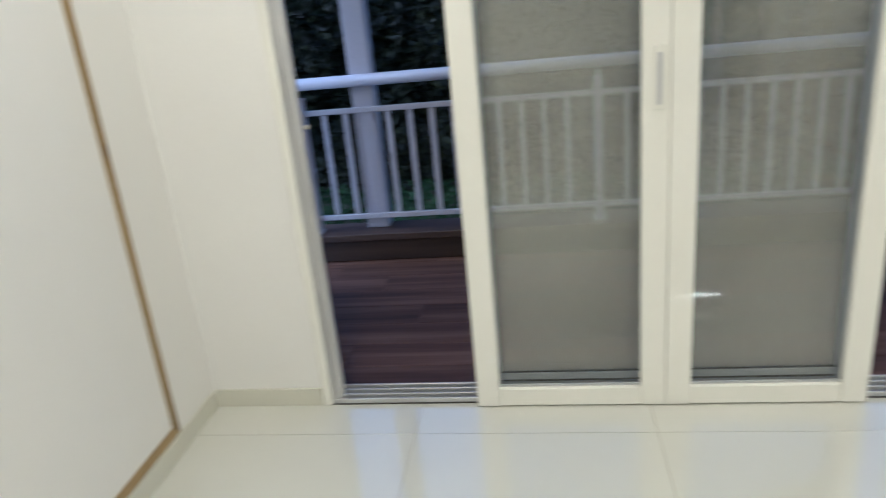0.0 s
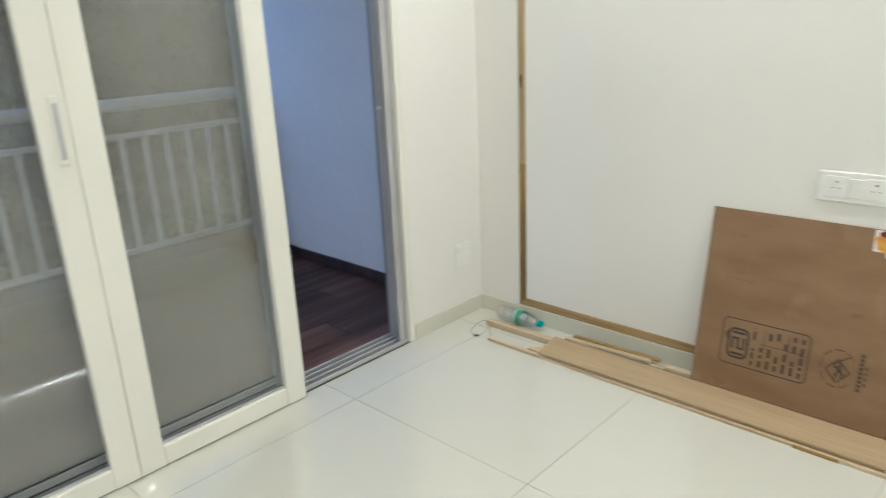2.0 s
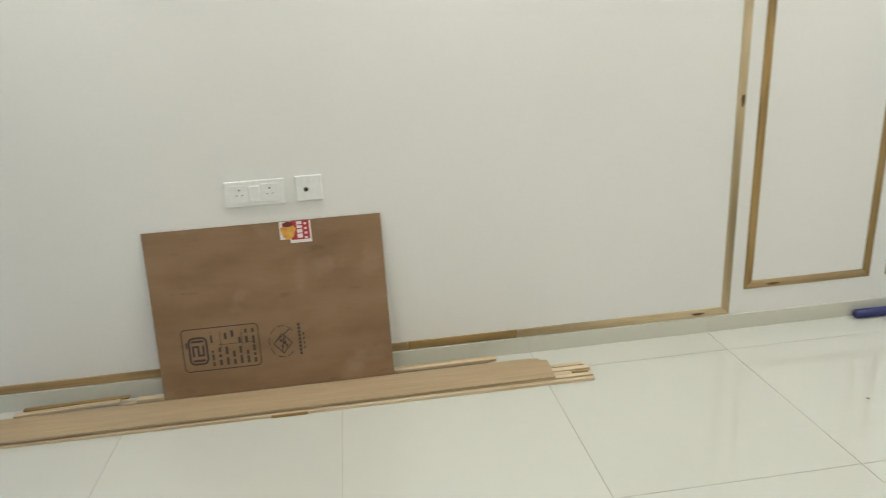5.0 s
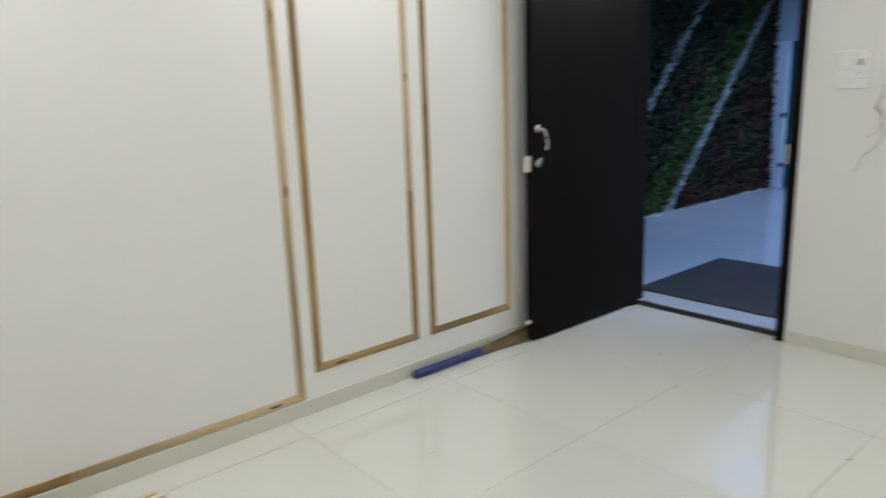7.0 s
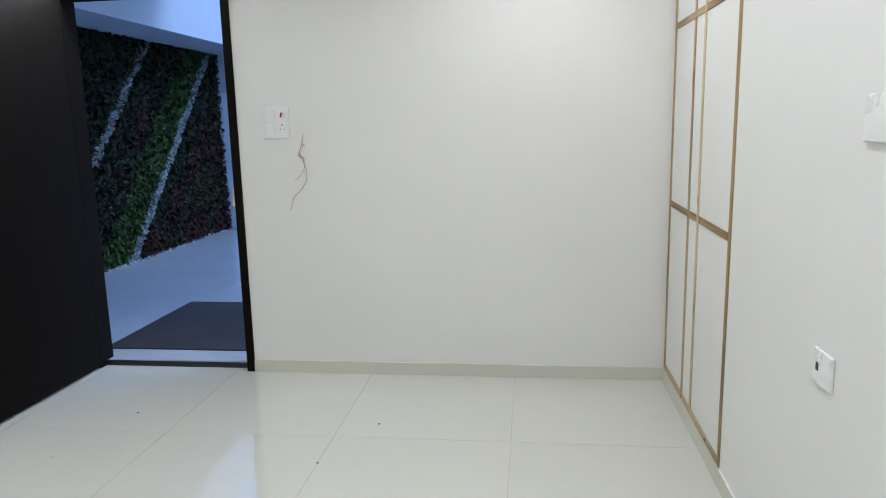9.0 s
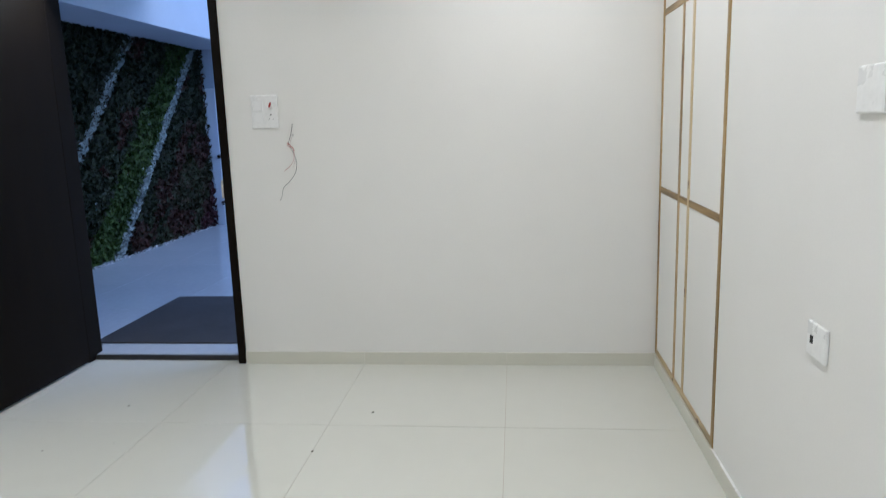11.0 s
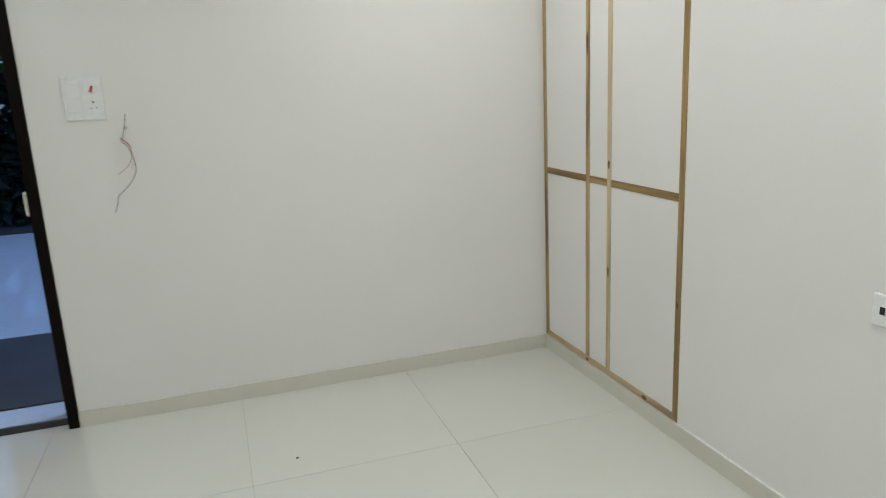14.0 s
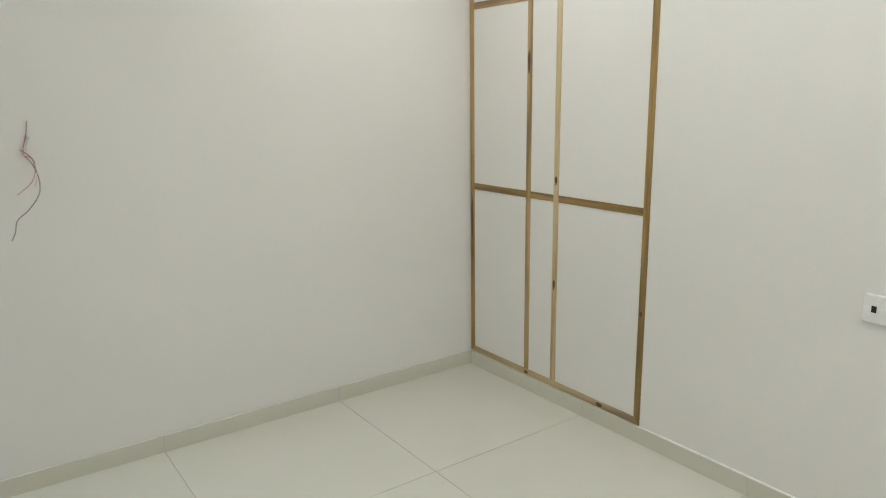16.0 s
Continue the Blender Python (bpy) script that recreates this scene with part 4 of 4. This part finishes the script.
tl = thing("tube_light", "slim white tube light switched on above the entrance door", "lamp")
tx, ty, tz = TUBE
part("housing", box(tx - 0.46, 0.0, tz - 0.018, tx + 0.46, ty - 0.012, tz + 0.018, 0.004, 2), M["switch"], tl)
part("diffuser", smooth(tube([(tx - 0.43, ty, tz), (tx + 0.43, ty, tz)], 0.0110, 16)), M["tube_glow"], tl, "glowing white tube")
for ex_ in (tx - 0.45, tx + 0.43):
    part("end_cap", smooth(tube([(ex_, ty, tz), (ex_ + 0.02, ty, tz)], 0.0155, 16)), M["switch"], tl)

# ---------------------------------------------------------------- plywood sheet leaning on the wall
PW, PH = 0.895, 0.655
ply = thing("plywood_sheet", "brown plywood sheet with black stamps leaning on the wall", "plywood",
            matrix=pose(3.267, 4.238, 0.0275, 0, 0, -90) @ pose(0, 0, 0, -9.2, 0, 0))
bm = box(-PW / 2, 0, 0, PW / 2, 0.009, PH, 0.001)
part("sheet", bm, M["ply"], ply)


def mark(x0, z0, x1, z1, material, name="stamp_bar", lift=0.0006):
    return part(name, box(x0, -lift, z0, x1, 0.0002, z1), material, ply)


def outline(name, x0, z0, x1, z1, t, r, material, lift=0.0006):
    """A rounded rectangle drawn as a line of thickness t."""
    bm = bmesh.new()
    inner, outer = [], []
    for cx, cz, a0 in ((x1 - r, z1 - r, 0), (x0 + r, z1 - r, 90), (x0 + r, z0 + r, 180), (x1 - r, z0 + r, 270)):
        for k in range(6):
            a = radians(a0 + 18 * k)
            outer.append(bm.verts.new((cx + r * math.cos(a), -lift, cz + r * math.sin(a))))
            inner.append(bm.verts.new((cx + (r - t) * math.cos(a), -lift, cz + (r - t) * math.sin(a))))
    n = len(outer)
    for k in range(n):
        bm.faces.new((outer[k], outer[(k + 1) % n], inner[(k + 1) % n], inner[k]))
    return part(name, bm, material, ply)


def pu(y):
    return 4.232 - y


# stamp with a rounded border, a square emblem and rows of small unreadable lettering
sx0, sx1, sz0, sz1 = pu(4.588), pu(4.295), 0.100, 0.272
outline("stamp_border", sx0, sz0, sx1, sz1, 0.004, 0.018, M["ink"])
ex, ez = sx0 + 0.022, sz0 + 0.026
outline("stamp_emblem", ex, ez, ex + 0.074, ez + 0.112, 0.008, 0.022, M["ink"])
for x0_, z0_, x1_, z1_ in ((0.014, 0.090, 0.060, 0.099), (0.014, 0.013, 0.060, 0.022), (0.014, 0.034, 0.022, 0.078), (0.014, 0.070, 0.040, 0.078),
                           (0.033, 0.034, 0.041, 0.078), (0.033, 0.034, 0.060, 0.042), (0.052, 0.034, 0.060, 0.078)):
    mark(ex + x0_, ez + z0_, ex + x1_, ez + z1_, M["ink"])
mark(sx0 + 0.014, sz0 + 0.095, sx0 + 0.020, sz0 + 0.120, M["ink"])
rs = random.Random(3)
for k in range(7):
    xx = sx0 + 0.108 + k * 0.0262
    z = sz0 + 0.016
    top = sz1 - 0.020
    while z < top:
        ln = rs.uniform(0.010, 0.034)
        if rs.random() < (0.95 if k == 0 or z < sz0 + 0.07 else 0.55):
            mark(xx, z, xx + (0.010 if k else 0.008), min(z + ln, top), M["ink"])
        z += ln + rs.uniform(0.004, 0.014)
for xx in (sx0 + 0.145, sx0 + 0.225):
    mark(xx, sz0 + 0.085, xx + 0.002, sz1 - 0.02, M["ink"])
mark(sx0 + 0.135, sz0 + 0.098, sx0 + 0.272, sz0 + 0.100, M["ink"])
# second stamp: a diamond emblem in a ring with a column of lettering
dx0, dz0 = pu(4.262), 0.118
bm = bmesh.new()
ring = []
for k in range(29):
    a = radians(35 + 290 * k / 28)
    ring.append([bm.verts.new((dx0 + 0.055 + r * math.cos(a) * 0.92, -0.0006, dz0 + 0.068 + r * math.sin(a) * 1.12)) for r in (0.055, 0.0575)])
for k in range(28):
    if k % 4 != 3:
        bm.faces.new((ring[k][0], ring[k + 1][0], ring[k + 1][1], ring[k][1]))
part("stamp_ring", bm, M["ink"], ply)
bm = bmesh.new()
for (ax, az), (bx, bz) in (((0.02, 0.06), (0.055, 0.10)), ((0.055, 0.10), (0.09, 0.06)), ((0.02, 0.06), (0.055, 0.02)), ((0.055, 0.02), (0.09, 0.06)), ((0.035, 0.075), (0.085, 0.115)), ((0.05, 0.03), (0.06, 0.09)), ((0.07, 0.035), (0.062, 0.085))):
    d = Vector((bx - ax, bz - az)).normalized() * 0.002
    bm.faces.new([bm.verts.new((dx0 + q[0], -0.0007, dz0 + q[1])) for q in ((ax - d.y, az + d.x), (bx - d.y, bz + d.x), (bx + d.y, bz - d.x), (ax + d.y, az - d.x))])
part("stamp_diamond", bm, M["ink"], ply)
for cx, cz, s in ((0.048, 0.072, 0.010), (0.060, 0.062, 0.013), (0.052, 0.048, 0.009), (0.070, 0.052, 0.008)):
    mark(dx0 + cx - s / 2, dz0 + cz - s / 2, dx0 + cx + s / 2, dz0 + cz + s / 2, M["ink"])
for k in range(9):
    mark(dx0 + 0.116, dz0 + 0.008 + k * 0.0145, dx0 + 0.126, dz0 + 0.019 + k * 0.0145, M["ink"])
for k in range(4):
    mark(dx0 + 0.134, dz0 + 0.030 + k * 0.0185, dx0 + 0.139, dz0 + 0.041 + k * 0.0185, M["ink"])

# torn sticker at the top edge: red field, yellow fruit shape, white lettering blocks
t0, t1 = pu(4.176), pu(4.053)
mark(t0 + 0.042, PH - 0.086, t1, PH - 0.002, M["stick_white"], "sticker", 0.0007)
mark(t0 + 0.047, PH - 0.074, t1 - 0.006, PH - 0.002, M["stick_red"], "sticker_field", 0.0010)
mark(t0 + 0.004, PH - 0.070, t0 + 0.0416, PH - 0.002, M["stick_white"], "sticker", 0.0006)
bm = bmesh.new()
cs = [bm.verts.new((t0 + 0.036 + 0.028 * math.cos(a) * (1 + 0.12 * math.sin(5 * a)), -0.0013, PH - 0.038 + 0.032 * math.sin(a) * (1 + 0.08 * math.cos(4 * a)))) for a in np.linspace(0, math.tau, 26)[:-1]]
bm.faces.new(cs)
part("sticker_fruit", bm, M["stick_yellow"], ply, "yellow fruit shape")
bm = bmesh.new()
bm.faces.new([bm.verts.new((t0 + 0.036 + 0.021 * math.cos(a), -0.0016, PH - 0.013 + 0.010 * math.sin(a))) for a in np.linspace(0, math.tau, 17)[:-1]])
part("sticker_dark", bm, M["stick_brown"], ply)
for k, (a0, a1) in enumerate(((0.008, 0.024), (0.028, 0.042), (0.046, 0.056), (0.060, 0.072))):
    mark(t0 + 0.070, PH - 0.076 + a0, t0 + 0.090, PH - 0.076 + a1, M["stick_white"], "lettering_block", 0.0014)
for k in range(4):
    mark(t0 + 0.098, PH - 0.072 + 0.018 * k, t0 + 0.107, PH - 0.064 + 0.018 * k, M["stick_white"], "lettering_block", 0.0014)

# ---------------------------------------------------------------- loose timber on the floor
def timber(label, x0, y0, x1, y1, w, h, z, material, turn=0.0, name="timber_strip", cat="timber"):
    """A squared strip from (x0, y0) to (x1, y1), w wide and h thick, lying at height z."""
    a, b2 = Vector((x0, y0)), Vector((x1, y1))
    ln = (b2 - a).length
    ang = math.degrees(math.atan2(-(x1 - x0), y1 - y0))
    bm = box(-w / 2, 0, 0, w / 2, ln, h, 0.0012)
    ob = link(name, bm, material, None, "", pose(x0, y0, z, turn, 0, ang))
    return tagged(ob, label, cat, "loose timber")


timber("long pale pine strip lying along the floor", 3.091, 3.020, 3.108, 5.530, 0.018, 0.012, 0.0, M["pine"])
timber("long pale pine strip lying under the plank", 3.114, 3.018, 3.132, 5.330, 0.022, 0.017, 0.0, M["pine"])
timber("short darker pine strip with a split end", 3.141, 3.095, 3.158, 5.310, 0.024, 0.015, 0.0, M["pine"])
timber("dark broken splinter at the strip end", 3.150, 3.022, 3.152, 3.10, 0.008, 0.012, 0.0, M["batten_dy"], name="wood_splinter")
timber("dark broken splinter at the strip end", 3.188, 3.030, 3.187, 3.14, 0.005, 0.018, 0.0, M["batten_dy"], name="wood_splinter")
timber("dark bark sliver on the edge of a strip", 3.0865, 4.130, 3.0875, 4.265, 0.0035, 0.0126, 0.0, M["batten_dy"], name="wood_splinter")
timber("pale pine strip lying under the plank", 3.172, 3.012, 3.187, 5.290, 0.026, 0.017, 0.0, M["pine"])
timber("pale pine strip lying under the plank", 3.204, 3.030, 3.213, 5.270, 0.022, 0.016, 0.0, M["pine"])
timber("thick pine strip with its sawn end sticking out", 3.244, 4.30, 3.238, 5.640, 0.032, 0.026, 0.0, M["pine"])
timber("thin pine strip lying behind the plank", 3.316, 3.395, 3.310, 4.88, 0.030, 0.016, 0.0, M["pine"])
timber("thin pale pine strip lying on another strip", 3.314, 3.365, 3.308, 4.80, 0.030, 0.012, 0.0165, M["pine"])
timber("thin dark offcut lying on the strips", 3.322, 4.830, 3.310, 5.220, 0.020, 0.008, 0.0285, M["batten_dy"])
timber("thin pale offcut lying on the strips", 3.296, 4.860, 3.274, 5.240, 0.022, 0.010, 0.0265, M["pine"])
timber("narrow pine strip behind the plank", 3.278, 3.22, 3.272, 4.28, 0.026, 0.017, 0.0, M["pine"])
bm = bmesh.new()
prof = [(-0.080, 3.172), (0.060, 3.165), (0.068, 3.195), (0.084, 3.20), (0.086, 5.292), (-0.082, 5.262)]
lo = [bm.verts.new((3.182 + a, y, 0.0178)) for a, y in prof]
hi = [bm.verts.new((3.182 + a, y, 0.0262)) for a, y in prof]
bm.faces.new(lo[::-1])
bm.faces.new(hi)
for k in range(len(prof)):
    bm.faces.new((lo[k], lo[(k + 1) % 6], hi[(k + 1) % 6], hi[k]))
bmesh.ops.recalc_face_normals(bm, faces=bm.faces[:])
tagged(link("plank", bm, M["ply_strip"]), "long brown plywood plank lying on the pine strips", "plank", "loose timber")

# bottle on its side, thin wire loop, broom
bot = thing("water_bottle", "empty clear plastic water bottle with teal cap lying on the floor", "bottle")
b0, b1 = (3.330, 5.640, 0.0355), (3.320, 5.395, 0.0345)
part("body", smooth(lathe([(0.0, 0.020), (0.02, 0.030), (0.06, 0.0335), (0.16, 0.0335), (0.18, 0.0322), (0.20, 0.0335), (0.30, 0.0335), (0.32, 0.0322), (0.34, 0.0335), (0.55, 0.0335),
      (0.60, 0.0322), (0.64, 0.0335), (0.70, 0.0322), (0.82, 0.0215), (0.90, 0.0130), (0.92, 0.0130)], b0, b1, 24, False)), M["pet"], bot)
lab = part("label", smooth(lathe([(0.40, 0.0340), (0.57, 0.0340)], b0, b1, 24, False)), M["cap"], bot, "teal, white and green label")
part("label_band", smooth(lathe([(0.42, 0.0344), (0.45, 0.0344)], b0, b1, 24, False)), M["label_white"], lab)
part("label_mark", smooth(lathe([(0.49, 0.0344), (0.545, 0.0344)], b0, b1, 24, False)), M["label_green"], lab)
part("neck_ring", smooth(lathe([(0.885, 0.0150), (0.905, 0.0160)], b0, b1, 20)), M["pet"], bot)
part("cap", lathe([(0.91, 0.0150), (0.99, 0.0150), (1.0, 0.0135)], b0, b1, 20), M["cap"], bot, "teal screw cap")
wl = thing("wire_loop", "thin bent grey wire loop lying on the floor", "wire")
part("wire", tube(curve_points([(3.100, 5.600, 0.004), (3.115, 5.640, 0.010), (3.165, 5.640, 0.030), (3.205, 5.635, 0.032), (3.190, 5.600, 0.020), (3.140, 5.545, 0.004), (3.118, 5.525, 0.003)]), 0.0017, 7), M["wire_dull"], wl)
part("wire_tip", tube([(3.098, 5.606, 0.004), (3.108, 5.585, 0.006)], 0.005, 8), M["wire_grey"], wl)

br = thing("broom", "grass hand broom with a blue plastic sleeved handle on the floor", "broom")
part("handle", smooth(lathe([(0, 0.012), (0.015, 0.020), (0.9, 0.021), (1, 0.020)], (3.345, 1.722, 0.021), (3.338, 1.250, 0.022), 16)), M["broom_blue"], br)
part("binding", smooth(lathe([(0, 0.021), (0.5, 0.023), (1, 0.021)], (3.338, 1.262, 0.023), (3.337, 1.215, 0.023), 16)), M["bristle"], br)
rb = random.Random(8)
bm = bmesh.new()
for k in range(420):
    u, w_ = rb.uniform(-1, 1), rb.random()
    base = Vector((3.337 + u * 0.012, 1.235, 0.008 + w_ * 0.030))
    tip = Vector((3.330 + u * 0.040, 1.235 - rb.uniform(0.28, 0.52), 0.006 + w_ * 0.050))
    mid = base.lerp(tip, 0.5) + Vector((rb.uniform(-0.006, 0.006), 0, rb.uniform(-0.003, 0.006)))
    ring = [[bm.verts.new(p + Vector((0.0016 * math.cos(a), 0, 0.0016 * math.sin(a)))) for a in (0, 2.1, 4.2)] for p in (base, mid, tip)]
    for q, s in zip(ring, ring[1:]):
        for j in range(3):
            bm.faces.new((q[j], q[(j + 1) % 3], s[(j + 1) % 3], s[j]))
part("bristles", bm, M["bristle"], br, "dry olive brown grass bristles")["kind"] = "stuff"

# crumbs of dirt on the tiles
rd = random.Random(14)
bm = bmesh.new()
spots = [(1.42, 0.66), (1.60, 1.06), (2.66, 0.62), (2.50, 1.02), (2.78, 1.10)] + [(rd.uniform(0.3, 3.0), rd.uniform(0.3, 5.4)) for _ in range(9)]
for k, (cx, cy) in enumerate(spots):
    r = rd.uniform(0.005, 0.010) if k < 3 else rd.uniform(0.002, 0.005)
    a0 = rd.uniform(0, 6)
    top = bm.verts.new((cx, cy, r * 0.7))
    rim = [bm.verts.new((cx + r * rd.uniform(0.5, 1.2) * math.cos(a0 + a), cy + r * rd.uniform(0.5, 1.2) * math.sin(a0 + a), 0.0004)) for a in np.linspace(0, math.tau, 7)[:-1]]
    for j in range(6):
        bm.faces.new((rim[j], rim[(j + 1) % 6], top))
tagged(link("floor_crumbs", bm, M["soil"]), "scattered crumbs of dirt on the floor tiles", "dirt", kind="stuff")

# ---------------------------------------------------------------- tiles and skirting, piece by piece
floor = tagged(link("floor", box(0, -0.045, Z0, W, L + 0.0, -0.0022), M["grout"]), "glossy cream vitrified tile floor with thin joints", "floor", kind="structure")
meshes = {}


def piece(name, x0, y0, z0, x1, y1, z1, material, parent, bevel=0.0006):
    """A tile; alike ones share their mesh."""
    key = (name, round(x1 - x0, 4), round(y1 - y0, 4), round(z1 - z0, 4), material.name)
    if key not in meshes:
        bm = box(-(x1 - x0) / 2, -(y1 - y0) / 2, -(z1 - z0) / 2, (x1 - x0) / 2, (y1 - y0) / 2, (z1 - z0) / 2, bevel)
        me = bpy.data.meshes.new(name)
        bm.to_mesh(me)
        bm.free()
        me.materials.append(material)
        meshes[key] = me
    ob = new(name, meshes[key])
    ob.location = ((x0 + x1) / 2, (y0 + y1) / 2, (z0 + z1) / 2)
    ob.parent = parent
    return ob


def cuts(lo, hi, start, step):
    c = [lo]
    k = start
    while k < hi - 0.01:
        if k > lo + 0.01:
            c.append(k)
        k += step
    return c + [hi]


J = 0.0011
xs, ys = cuts(0, W, 0.0, 0.8), cuts(0, L, 0.003, 0.8)
for xa, xb in zip(xs, xs[1:]):
    for ya, yb in zip(ys, ys[1:]):
        piece("floor_tile", xa + J, ya + J, -0.010, xb - J, yb - J, 0.0, M["tile"], floor, 0.0)

piece("floor_tile", DL + 0.001, -0.0455, -0.010, DR - 0.001, 0.0015, 0.0, M["tile"], floor, 0.0)

base = tagged(new("baseboard"), "low beige tile skirting along the walls", "skirting", kind="structure")
SH, ST = 0.071, 0.009
for xa, xb in zip(cuts(0, DL - DF, 0.0, 0.8), cuts(0, DL - DF, 0.0, 0.8)[1:]):
    piece("skirting_tile", xa + 0.0003, 0, 0, xb - 0.0003, ST, SH, M["skirt"], base)
piece("skirting_tile", DR + DF + 0.004, 0, 0, W, ST, SH, M["skirt"], base)
yc = cuts(ST, L - ST, 0.003, 0.8)
for ya, yb in zip(yc, yc[1:]):
    piece("skirting_tile", 0, ya + 0.0003, 0, ST, yb - 0.0003, SH, M["skirt"], base)
    piece("skirting_tile", W - ST, ya + 0.0003, 0, W, yb - 0.0003, SH, M["skirt"], base)
piece("skirting_tile", 0, L - ST, 0, OPL - 0.036, L, SH, M["skirt"], base)
piece("skirting_tile", OPR + 0.036, L - ST, 0, W, L, SH, M["skirt"], base)

pw = 0.20
n = 0
y = L + 0.12
while y < BY1 - 0.01:
    yb = min(y + pw, BY1)
    off = (0.0, 0.55, 0.25, 0.8)[n % 4]
    xc = cuts(BX0, BX1, BX0 + off, 1.2)
    for xa, xb in zip(xc, xc[1:]):
        piece("plank_tile", xa + 0.0006, y + 0.0006, BF - 0.010, xb - 0.0006, yb - 0.0006, BF, M["deck"], balcony_slab, 0.0008)
    y += pw
    n += 1
xc, yc = cuts(0.5, 6.5, 0.9, 0.8), cuts(-5.40, -SW, -5.05, 0.8)
for xa, xb in zip(xc, xc[1:]):
    for ya, yb in zip(yc, yc[1:]):
        piece("porch_tile", xa + 0.0006, ya + 0.0006, PZ - 0.012, xb - 0.0006, yb - 0.0006, PZ, M["porch_tile"], porch)
